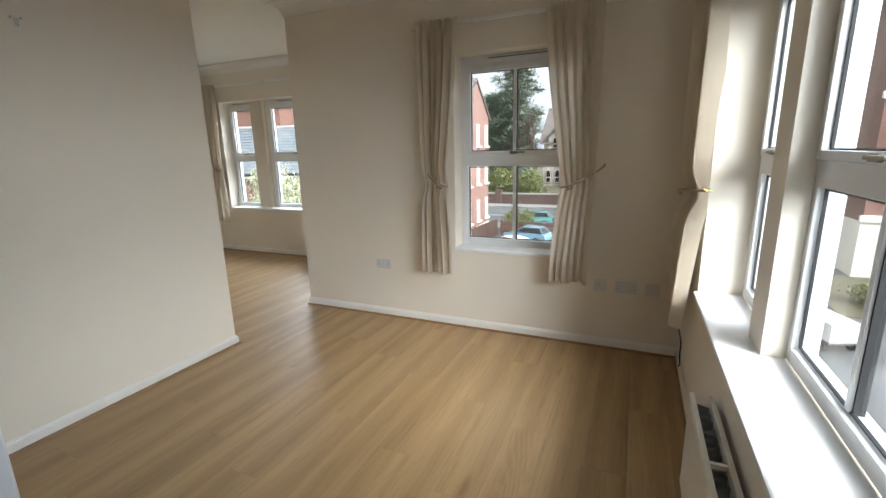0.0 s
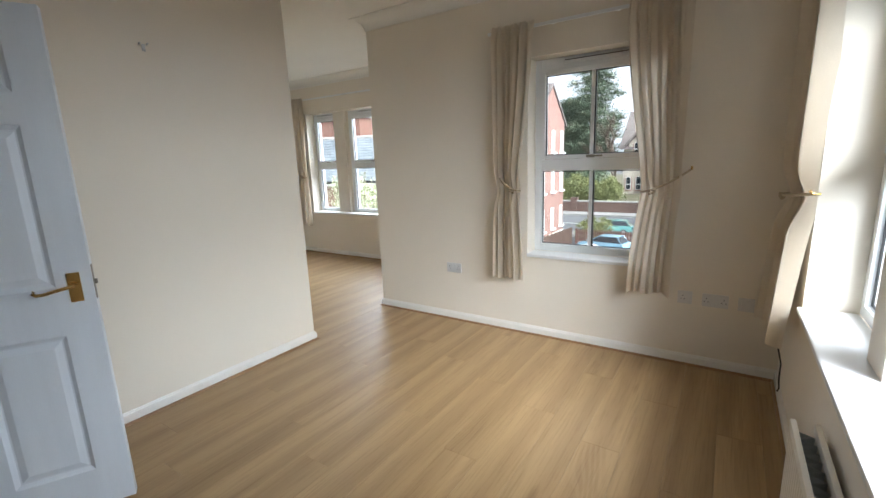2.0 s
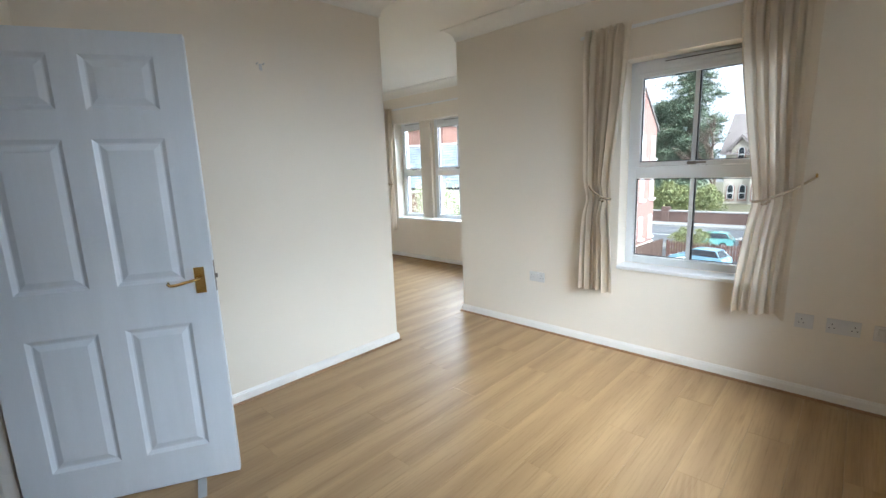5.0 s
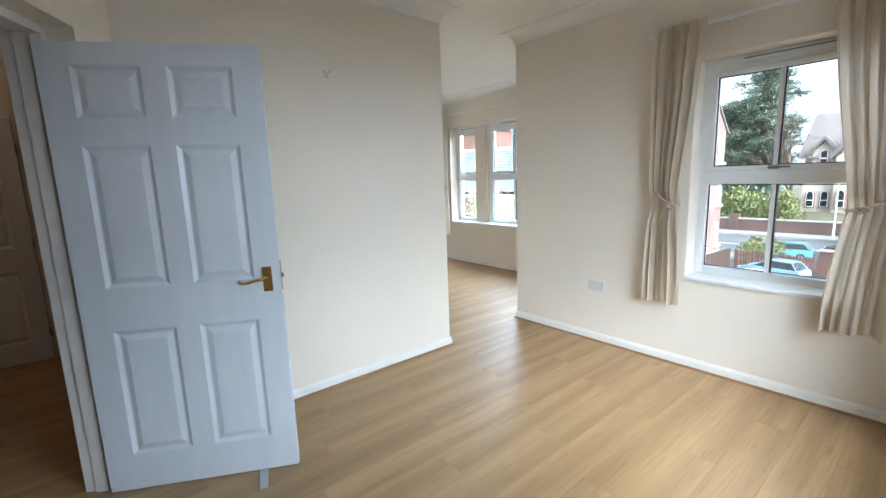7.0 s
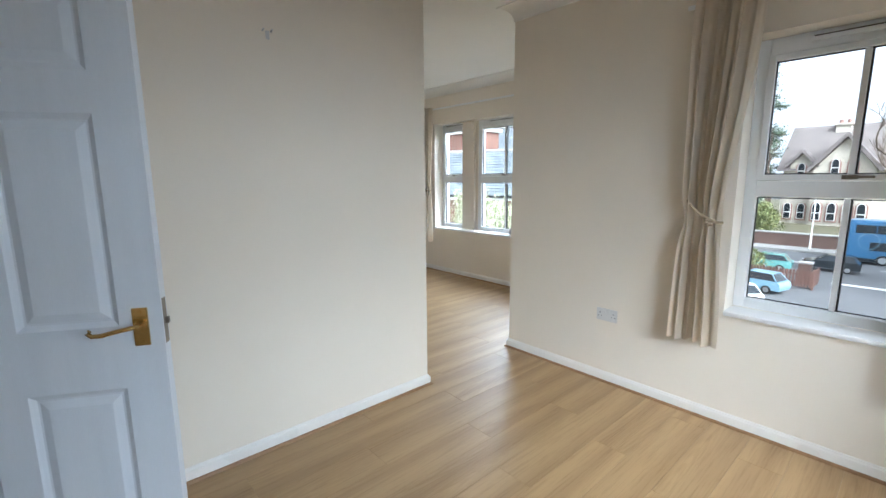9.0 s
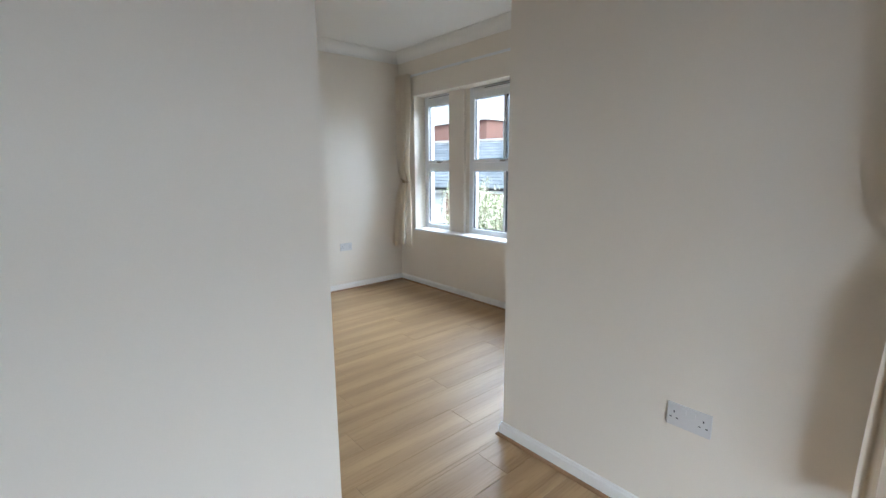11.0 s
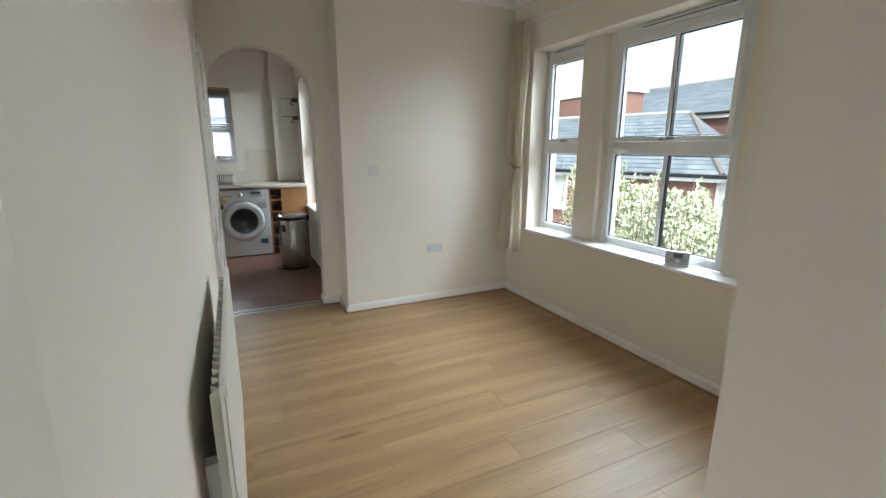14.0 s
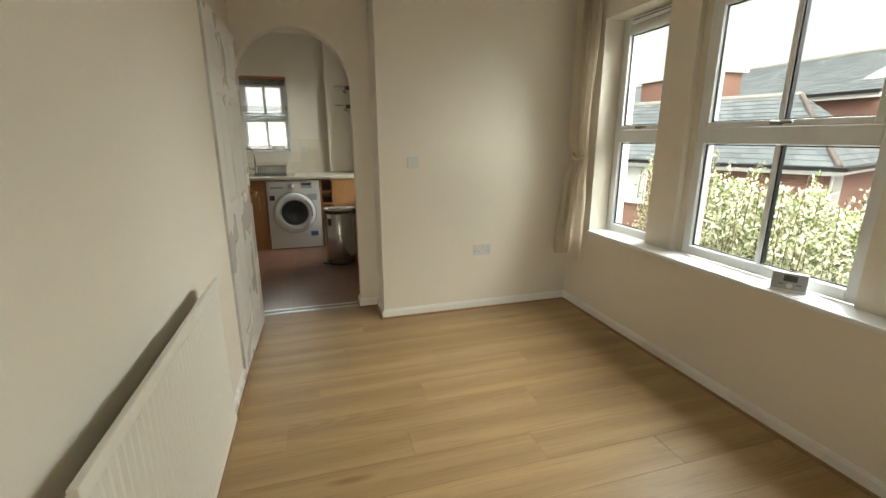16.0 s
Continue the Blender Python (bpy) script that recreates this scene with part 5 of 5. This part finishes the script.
BACK.append(bare_tree(-9.3, 45.0, BASE + 0.5, 9.2, 4))
BACK.append(bare_tree(-1.2, 42.0, BASE + 0.5, 13.0, 14))


def shrub(name, label, x0, x1, y0, y1, z0, top, count, size, mat, seed, spikes=0.0, lumps=9):
    rng = random.Random(seed)
    t = thing(name, label, "shrub")
    hs = [rng.uniform(0.84 if spikes else 0.62, 1.0) for _ in range(lumps)]
    pts = []
    stems = nb()
    for i in range(lumps):
        cx = x0 + (x1 - x0) * (i + 0.5) / lumps
        tube(stems, [(cx, (y0 + y1) / 2, z0), (cx + rng.gauss(0, 0.08), (y0 + y1) / 2 + rng.gauss(0, 0.1), z0 + (top - z0) * hs[i] * 0.85)], 0.02, 5)
    for _ in range(count):
        i = rng.randrange(lumps)
        cx = x0 + (x1 - x0) * (i + 0.5) / lumps
        h = (top - z0) * hs[i]
        w = (x1 - x0) / lumps
        u = rng.random() ** 0.7
        fade = (1 - u ** 5)
        pts.append((cx + rng.gauss(0, w * 0.55) * (0.35 + 0.9 * fade), rng.uniform(y0, y1) * (fade) + (y0 + y1) / 2 * (1 - fade) + rng.gauss(0, 0.05), z0 + h * u))
    for _ in range(int(spikes)):
        cx, cy = rng.uniform(x0, x1), rng.uniform(y0, y1)
        i = min(lumps - 1, int((cx - x0) / (x1 - x0) * lumps))
        h = (top - z0) * hs[i]
        b = z0 + h * rng.uniform(0.72, 0.95)
        ln = rng.uniform(0.2, 0.42)
        lean = rng.gauss(0, 0.08)
        tube(stems, [(cx, cy, b - 0.3), (cx + lean * 0.5, cy, b + ln * 0.9)], 0.006, 4)
        for k in range(34):
            u = k / 34
            pts.append((cx + lean * u + rng.gauss(0, 0.035 * (1.15 - u)), cy + rng.gauss(0, 0.035), b + ln * u))
    if name == "variegated_shrub":
        tube(stems, [((x0 + x1) / 2, (y0 + y1) / 2, GROUND), ((x0 + x1) / 2, (y0 + y1) / 2, z0 + 0.4)], 0.12, 8)
        for i in range(lumps):
            tube(stems, [((x0 + x1) / 2, (y0 + y1) / 2, z0 - 0.6), (x0 + (x1 - x0) * (i + 0.5) / lumps, (y0 + y1) / 2, z0 + 0.05)], 0.03, 5)
    part("stems", stems, M_BARK, t)
    part("foliage", leaves(nb(), pts, size, rng), mat, t)
    return t


BACK.append(shrub("hedge", "yellow-green garden shrubs above the old wall", -13.0, -7.0, 35.0, 37.0, BASE + 0.5, 0.1, 9000, 0.11, M_BUSH, 21, 0, 14))
BACK.append(shrub("hedge", "dark green bushes below the cedar", -16.0, -9.4, 39.0, 42.0, BASE + 0.5, 1.4, 9000, 0.16, M_CEDAR, 22, 0, 11))
shrub("variegated_shrub", "tall variegated cream and green shrub outside the window", -7.45, -5.1, 6.9, 8.0, -1.6, 1.12, 80000, 0.024, M_VARI, 23, 130, 14)
BACK.append(shrub("low_shrub", "low green shrub in the paved bed", 6.0, 8.0, 14.4, 15.6, BASE, -2.35, 2600, 0.06, M_BUSH, 24, 0, 7))
BACK.append(shrub("low_shrub", "straggly front garden shrub by the fence", -6.3, -4.8, 22.6, 23.6, BASE, -1.7, 1800, 0.07, M_BUSH, 25, 0, 6))

# picket fence and boarded fence
fence = thing("picket_fence", "red-brown wooden picket fence round the front corner", "fence")
for i in range(30):
    x = -6.15 + i * 0.108
    part("picket", prism(nb(), [(x, BASE + 0.08), (x + 0.07, BASE + 0.08), (x + 0.07, BASE + 0.72), (x + 0.035, BASE + 0.77), (x, BASE + 0.72)], "y", 21.9, 21.93), M_FENCE, fence)
for z in (0.2, 0.55):
    part("rail", box(nb(), (-6.2, 21.93, BASE + z), (-2.9, 21.98, BASE + z + 0.06)), M_FENCE, fence)
for x in (-6.25, -4.55, -2.95):
    part("post", box(nb(), (x, 21.92, BASE), (x + 0.07, 22.02, BASE + 0.8), 0.01), M_FENCE, fence)
for i in range(12):
    y = 22.05 + i * 0.108
    part("picket", box(nb(), (-2.93, y, BASE + 0.08), (-2.90, y + 0.07, BASE + 0.74)), M_FENCE, fence)
bfence = thing("boarded_fence", "dark brown boarded fence along the drive", "fence")
for i in range(44):
    y = 16.0 + i * 0.135
    part("board", box(nb(), (-7.0 + i * 0.013, y, BASE), (-6.97 + i * 0.013, y + 0.13, BASE + 0.82 + 0.02 * (i % 3))), M_FENCED, bfence)
pier = thing("brick_pier", "short red brick gate pier with stone cap", "gate pier")
part("shaft", box(nb(), (-3.55, 22.9, BASE), (-3.15, 23.3, BASE + 0.85)), M_BRICKO, pier)
part("cap", box(nb(), (-3.6, 22.85, BASE + 0.85), (-3.1, 23.35, BASE + 0.92), 0.02), M_LEAD, pier)
pole = thing("lamp_post", "slim pale grey street lamp post", "street lamp", "", "", (-8.95, 63.6, GROUND + 0.2))
part("base", cyl(nb(), 0.11, 0.09, (0, 0, 0), (0, 0, 1.6), 14), M_WHITE, pole)
part("column", cyl(nb(), 0.075, 0.05, (0, 0, 1.6), (0, 0, 7.6), 12), M_WHITE, pole)
part("arm", tube(nb(), [(0, 0, 7.5), (0, -0.4, 7.9), (0, -1.3, 8.0)], 0.035), M_WHITE, pole)
part("lantern", box(nb(), (-0.12, -1.9, 7.93), (0.12, -1.2, 8.06), 0.03), M_GREY, pole)


# ---------------------------------------------------------------- vehicles
def wheel(parent, x, y, r, w):
    t = part("wheel", cyl(nb(), r, r, (x, y - w / 2, r), (x, y + w / 2, r), 24), M_TYRE, parent, "black tyre")
    part("rim", cyl(nb(), r * 0.62, r * 0.62, (x, y - w / 2 - 0.01, r), (x, y + w / 2 + 0.01, r), 16), M_CHROME, t)


def car(label, paint, at, turn):
    c = thing("car", label, "car", "parked cars", "", at, turn)
    L, W = 4.1, 1.72
    side = [(0.0, 0.35), (0.02, 0.7), (0.35, 0.86), (1.15, 0.95), (3.55, 0.98), (4.0, 0.9), (4.1, 0.6), (4.05, 0.3)]
    part("body", prism(nb(), side, "y", -W / 2, W / 2), paint, c)
    cabin = nb()
    lo = [(1.0, 0.94), (3.85, 0.96)]
    hi = [(1.85, 1.42), (3.45, 1.45)]
    vs = [cabin.verts.new(p) for p in ((lo[0][0], -0.8, lo[0][1]), (lo[1][0], -0.8, lo[1][1]), (lo[1][0], 0.8, lo[1][1]), (lo[0][0], 0.8, lo[0][1]), (hi[0][0], -0.6, hi[0][1]), (hi[1][0], -0.6, hi[1][1]), (hi[1][0], 0.6, hi[1][1]), (hi[0][0], 0.6, hi[0][1]))]
    for f in ((0, 1, 2, 3), (4, 5, 6, 7), (0, 1, 5, 4), (1, 2, 6, 5), (2, 3, 7, 6), (3, 0, 4, 7)):
        cabin.faces.new([vs[i] for i in f])
    part("glasshouse", cabin, M_TINT, c, "dark window glass")
    part("roof", box(nb(), (1.8, -0.62, 1.425), (3.5, 0.62, 1.475), 0.02), paint, c)
    for x0, x1 in ((1.0, 1.85), (3.83, 3.45)):
        for y in (-1, 1):
            part("pillar", tube(nb(), [(x0, y * 0.8, 0.95), (x1, y * 0.61, 1.44)], 0.035, 6), paint, c)
    for y in (-0.62, 0.62):
        part("headlight", box(nb(), (-0.01, y - 0.16, 0.62), (0.12, y + 0.16, 0.76), 0.03), M_CHROME, c)
    for x in (0.8, 3.25):
        for y in (-0.78, 0.78):
            wheel(c, x, y, 0.31, 0.2)
    return c


car("pale blue hatchback parked by the picket fence", M_CARB, (-10.6, 39.6, GROUND), -12)
car("teal hatchback parked beyond the fence", M_CART, (-12.0, 48.5, GROUND), 4)
car("white hatchback parked on the drive by the fence", M_PLASTIC, (-10.4, 35.6, GROUND), -40)
car("black saloon passing the junction on the road", M_TINT, (-7.8, 51.5, GROUND), 2)

bus = thing("double_decker_bus", "blue double-decker bus on the road", "bus", "", "", (-5.4, 57.6, GROUND))
part("body", box(nb(), (0, 0, 0.32), (10.4, 2.5, 4.2), 0.12), M_BLUE, bus)
for lo, hi in (((0.5, 2.95), (9.9, 3.75)), ((1.6, 1.35), (9.6, 2.15))):
    part("window_band", box(nb(), (lo[0], -0.012, lo[1]), (hi[0], 0.02, hi[1]), 0.005), M_TINT, bus, "dark side windows")
for x in [0.5 + i * 1.45 for i in range(1, 7)]:
    part("window_post", box(nb(), (x - 0.03, -0.02, 2.95), (x + 0.03, 0.0, 3.75)), M_BLUE, bus)
part("windscreen", box(nb(), (-0.012, 0.15, 1.1), (0.03, 2.35, 2.4), 0.005), M_TINT, bus)
part("upper_windscreen", box(nb(), (-0.012, 0.15, 2.9), (0.03, 2.35, 3.75), 0.005), M_TINT, bus)
emblem = tube(nb(), [(1.5 + 0.75 * math.cos(a), -0.015, 2.2 + 0.75 * math.sin(a)) for a in [math.pi * 2 * i / 24 for i in range(25)]], 0.03, 5)
part("emblem", emblem, M_CARB, bus, "pale ring emblem")
part("skirt", box(nb(), (0.05, -0.01, 0.25), (10.35, 2.51, 0.6)), M_TINT, bus)
for x in (2.6, 8.2):
    wheel(bus, x, 0.12, 0.48, 0.3)
    wheel(bus, x, 2.38, 0.48, 0.3)

trailer = thing("covered_trailer", "white covered trailer parked on the drive", "trailer", "", "", (8.4, 21.2, GROUND), 20)
part("cover", prism(nb(), [(-0.7, 0.55), (0.75, 0.55), (0.75, 1.0), (0.6, 1.25), (0.25, 1.42), (-0.4, 1.45), (-0.7, 1.3)], "y", 0.0, 2.2), M_PLASTIC, trailer)
part("chassis", box(nb(), (-0.72, 0.0, 0.45), (0.78, 2.2, 0.56), 0.01), M_DARK, trailer)
for x in (-0.66, 0.62):
    t = part("wheel", cyl(nb(), 0.26, 0.26, (x - 0.08, 0.5, 0.26), (x + 0.08, 0.5, 0.26), 22), M_TYRE, trailer, "black tyre")
    part("rim", cyl(nb(), 0.15, 0.15, (x - 0.09, 0.5, 0.26), (x + 0.09, 0.5, 0.26), 16), M_CHROME, t)
part("drawbar", tube(nb(), [(0, 2.2, 0.5), (0, 3.2, 0.45)], 0.04), M_DARK, trailer)

# brick house over the drive, seen through the wide window
house = thing("brick_house", "red brick house with cream rendered ground floor", "house")
HYY = 18.2
part("wall", box(nb(), (6.9, HYY, -1.15), (18, HYY + 8, 5.6)), M_BRICK, house)
part("ground_floor", box(nb(), (6.85, HYY - 0.04, BASE), (18, HYY + 8, -1.15)), M_RENDER, house)
for z in (-1.15, 2.65):
    part("string_course", box(nb(), (6.8, HYY - 0.12, z), (18, HYY, z + 0.22), 0.02), M_WHITE, house)
part("downpipe", cyl(nb(), 0.06, 0.06, (8.1, HYY - 0.12, BASE), (8.1, HYY - 0.12, 5.4), 10), M_WHITE, house)
part("roof", prism(nb(), [(HYY - 0.5, 5.5), (HYY + 4, 8.5), (HYY + 8.5, 5.5)], "x", 6.4, 18.5), M_TILE, house)
FM = Matrix.Translation((0, HYY, 0))
for x in (7.1, 9.2, 12.2):
    facade_window(house, x, x + 0.8, 3.1, 4.6, FM)
for x in (8.9, 12.0):
    facade_window(house, x, x + 0.8, -0.4, 1.3, FM)
    facade_window(house, x - 0.4, x + 0.5, -2.7, -1.4, FM)
BACK.append(solo("paved_bed", box(nb(), (5.2, 13.8, BASE), (14, HYY - 0.1, BASE + 0.03)), M_SOIL, "bare garden bed in front of the house", "garden bed", "structure"))

villa.location.x = -1.85
carried_back(*BACK, gw, gable, villa, fence, bfence, pier, house)

# courtyard wing with slate roofs, seen from the dining window
CORNER = Vector((-10.3, 15.0))
wing = thing("courtyard_wing", "low red brick wing with a hipped slate roof", "house", "", "", (CORNER.x, CORNER.y, 0), 19)
EAVE = 0.67


def slates(parent, a, b, c, d, rows, cols, seed):
    """Overlapping slates over the quad a-b (eave) to d-c (ridge), each its own tilted piece."""
    rng = random.Random(seed)
    a, b, c, d = (Vector(p) for p in (a, b, c, d))
    up = ((d - a).cross(b - a)).normalized()
    if up.z < 0:
        up = -up
    bm = nb()
    for r in range(rows):
        for k in range(-1, cols):
            u0, u1 = (k + (r % 2) * 0.5) / cols, (k + 1 + (r % 2) * 0.5) / cols
            u0, u1 = max(0, u0), min(1, u1)
            if u1 - u0 < 0.002:
                continue
            v0, v1 = r / rows, min(1, (r + 1.35) / rows)
            g = 0.012 / max(1, cols) * 8
            lift = 0.028 + rng.uniform(-0.003, 0.006)
            def at(u, v, h):
                return a.lerp(b, u).lerp(d.lerp(c, u), v) + up * h
            e = (u1 - u0) * 0.012
            q = [at(u0 + e, v0, lift), at(u1 - e, v0, lift), at(u1 - e, v1, 0.004), at(u0 + e, v1, 0.004)]
            vs = [bm.verts.new(p) for p in q]
            bm.faces.new(vs)
            w = [bm.verts.new(p - up * 0.012) for p in q[:2]]
            bm.faces.new((vs[0], vs[1], w[1], w[0]))
    ob = part("slates", bm, M_SLATE, parent)
    return tagged(ob, kind="stuff")


part("wall", box(nb(), (-14, 0, GROUND), (0, 5.5, EAVE)), M_BRICK, wing)
RZ = 2.60
slates(wing, (-14.2, -0.3, EAVE), (0.3, -0.3, EAVE), (-1.6, 2.7, RZ), (-14.2, 2.7, RZ), 15, 46, 3)
slates(wing, (0.3, -0.3, EAVE), (0.3, 5.8, EAVE), (-1.6, 2.75, RZ), (-1.6, 2.7, RZ), 15, 18, 4)
part("roof_core", prism(nb(), [(-0.28, EAVE - 0.05), (5.7, EAVE - 0.05), (2.7, RZ - 0.04)], "x", -14.2, -1.6), M_LEAD, wing)
hp = nb()
v = [hp.verts.new(p) for p in ((-1.6, -0.28, EAVE - 0.05), (0.27, -0.28, EAVE - 0.05), (0.27, 5.7, EAVE - 0.05), (-1.6, 5.7, EAVE - 0.05), (-1.6, 2.7, RZ - 0.03))]
for f in ((0, 1, 4), (1, 2, 4), (2, 3, 4), (0, 1, 2, 3)):
    hp.faces.new([v[i] for i in f])
part("hip_core", hp, M_LEAD, wing)
part("hip_ridge", tube(nb(), [(0.32, -0.32, EAVE + 0.02), (-1.6, 2.7, RZ + 0.03)], 0.075, 8), M_TILE, wing, "mortared hip tiles")
part("ridge", tube(nb(), [(-14.2, 2.7, RZ + 0.03), (-1.6, 2.7, RZ + 0.03)], 0.09, 8), M_LEAD, wing)
part("gutter", sweep(nb(), [(-14.2, -0.4), (0.42, -0.4), (0.42, 5.8)], [(0.0, EAVE - 0.1), (0.0, EAVE + 0.01), (-0.1, EAVE + 0.01), (-0.09, EAVE - 0.08)]), M_BLACK, wing, "black gutter")
part("fascia", sweep(nb(), [(-14.2, -0.31), (0.31, -0.31), (0.31, 5.8)], [(0.0, EAVE - 0.2), (0.03, EAVE - 0.2), (0.03, EAVE - 0.02), (0.0, EAVE - 0.02)]), M_WHITE, wing, "white fascia board")
for x in (-5.43, -9.4):
    facade_window(wing, x, x + 0.82, -0.70, 0.5, Matrix.Identity(4))
facade_window(wing, 0.55, 1.45, -0.60, 0.5, Matrix(((0, -1, 0, 0.0), (1, 0, 0, 0), (0, 0, 1, 0), (0, 0, 0, 1))))
stack = thing("chimney_stack", "broad red brick chimney stack above the slates", "chimney")
part("shaft", box(nb(), (-20.3, 17.6, 0.8), (-16.3, 18.8, 3.75)), M_BRICK, stack)
part("cap", box(nb(), (-20.45, 17.45, 3.75), (-16.15, 18.95, 3.92), 0.03), M_WHITE, stack)

block = thing("brick_block", "taller red brick block with a long slate roof", "house", "", "", (-14.5, 24.0, 0), 0)
part("wall", box(nb(), (-26, 0, GROUND), (0, 9, 3.15)), M_BRICK, block)
slates(block, (-26, -0.4, 3.15), (0, -0.4, 3.15), (0, 4.8, 5.3), (-26, 4.8, 5.3), 19, 70, 6)
part("roof_core", prism(nb(), [(-0.35, 3.07), (9.4, 3.07), (4.8, 5.25)], "x", -26, 0), M_LEAD, block)
part("gutter", box(nb(), (-26, -0.55, 3.03), (0, -0.42, 3.15)), M_BLACK, block)
part("fascia", box(nb(), (-26, -0.42, 2.87), (0, -0.37, 3.05)), M_WHITE, block)
part("ridge", tube(nb(), [(-26, 4.8, 5.35), (0, 4.8, 5.35)], 0.09, 8), M_LEAD, block)
rl = part("rooflight", box(nb(), (-1.1, 0.0, 0.0), (0.0, 1.3, 0.08)), M_WHITE, block, "white framed rooflight")
rl.matrix_local = pose(-0.4, 0.9, 3.62, 24)

# far trees and roofs from the kitchen window
far = thing("distant_houses", "pale distant houses beyond the kitchen window", "houses")
for i, (y, w, h) in enumerate(((-14, 9, 3.2), (-2, 12, 4.4), (13, 10, 3.0), (26, 11, 4.0))):
    part("house", prism(nb(), [(y - w / 2, GROUND), (y + w / 2, GROUND), (y + w / 2, h - 2.4), (y, h), (y - w / 2, h - 2.4)], "x", -70 - i, -62 - i), M_RENDER if i % 2 else M_BRICK, far)
shrub("distant_hedge", "grey-green treeline beyond the houses", -75, -45, -20, 30, GROUND, 0.6, 6000, 0.5, M_CEDAR, 31, 0, 9)

# ---------------------------------------------------------------- floors, board by board
PW, PL = 0.192, 1.285


def plank_mesh(w, l):
    bm = nb()
    g, e = 0.0003, 0.0009
    lo = [(g, g, -0.012), (w - g, g, -0.012), (w - g, l - g, -0.012), (g, l - g, -0.012)]
    md = [(g, g, -e), (w - g, g, -e), (w - g, l - g, -e), (g, l - g, -e)]
    hi = [(g + e, g + e, 0), (w - g - e, g + e, 0), (w - g - e, l - g - e, 0), (g + e, l - g - e, 0)]
    rs = [[bm.verts.new(p) for p in r] for r in (lo, md, hi)]
    for a, b in zip(rs, rs[1:]):
        for i in range(4):
            bm.faces.new((a[i], a[(i + 1) % 4], b[(i + 1) % 4], b[i]))
    bm.faces.new(rs[-1])
    return mesh_of("plank", bm, M_LAM)


FLOOR = thing("floor", "light oak laminate floor of long planks", "floor", "", "structure")
shared = {}
# stretches of the plan that are boarded: x from, x to, y from, y to
ZONES = [(CX, EX, -1.3, NY), (-6.04, CX, SY2, NY2), (-4.76, CX, -2.6, SY2), (CX, 0.3, -2.6, -1.3)]
rng = random.Random(40)
for zx0, zx1, zy0, zy1 in ZONES:
    n0, n1 = math.floor((zx0 + 7) / PW), math.ceil((zx1 + 7) / PW)
    for i in range(n0, n1):
        x0, x1 = max(zx0, -7 + i * PW), min(zx1, -7 + (i + 1) * PW)
        if x1 - x0 < 0.004:
            continue
        y = -6 + ((i * 0.437) % 1.0) * PL
        while y < zy1:
            a, b = max(zy0, y), min(zy1, y + PL)
            y += PL
            if b - a < 0.004:
                continue
            key = (round(x1 - x0, 4), round(b - a, 4))
            if key not in shared:
                shared[key] = plank_mesh(*key)
            p = new("plank", shared[key])
            p.parent = FLOOR
            p.location = (x0, a, 0)

KFLOOR = thing("kitchen_floor", "brown stone-effect vinyl tiles with dark joints", "floor", "", "structure")
ktile = {}
for i in range(10):
    for j in range(9):
        x0, x1 = max(KX, AB - (i + 1) * 0.305), AB - i * 0.305
        y0, y1 = 1.0 + j * 0.305, min(KY, 1.0 + (j + 1) * 0.305)
        if x1 - x0 < 0.01 or y1 - y0 < 0.01:
            continue
        key = (round(x1 - x0, 4), round(y1 - y0, 4))
        if key not in ktile:
            ktile[key] = mesh_of("tile", box(nb(), (0.001, 0.001, -0.01), (key[0] - 0.001, key[1] - 0.001, 0.0), 0.0008), M_TERRA)
        t = new("tile", ktile[key])
        t.parent = KFLOOR
        t.location = (x0, y0, 0)
solo("floor_under_arch", box(nb(), (AB, AY0, -0.012), (-6.04, AY1, 0.0)), M_TERRA, "brown vinyl strip under the arch", "floor", "structure")

SPLASH = thing("splashback", "cream glazed wall tiles above the worktop", "tiles", "", "structure")
tm = mesh_of("tile", box(nb(), (0, 0.001, 0.001), (0.007, 0.149, 0.149), 0.0015), M_WTILE)
for j in range(3):
    for i in range(14):
        y, z = 1.0 + i * 0.15, 0.92 + j * 0.15
        if z + 0.15 > 1.2 and 1.75 < y < 2.535:
            continue
        t = new("tile", tm)
        t.parent = SPLASH
        t.location = (KX, y, z)
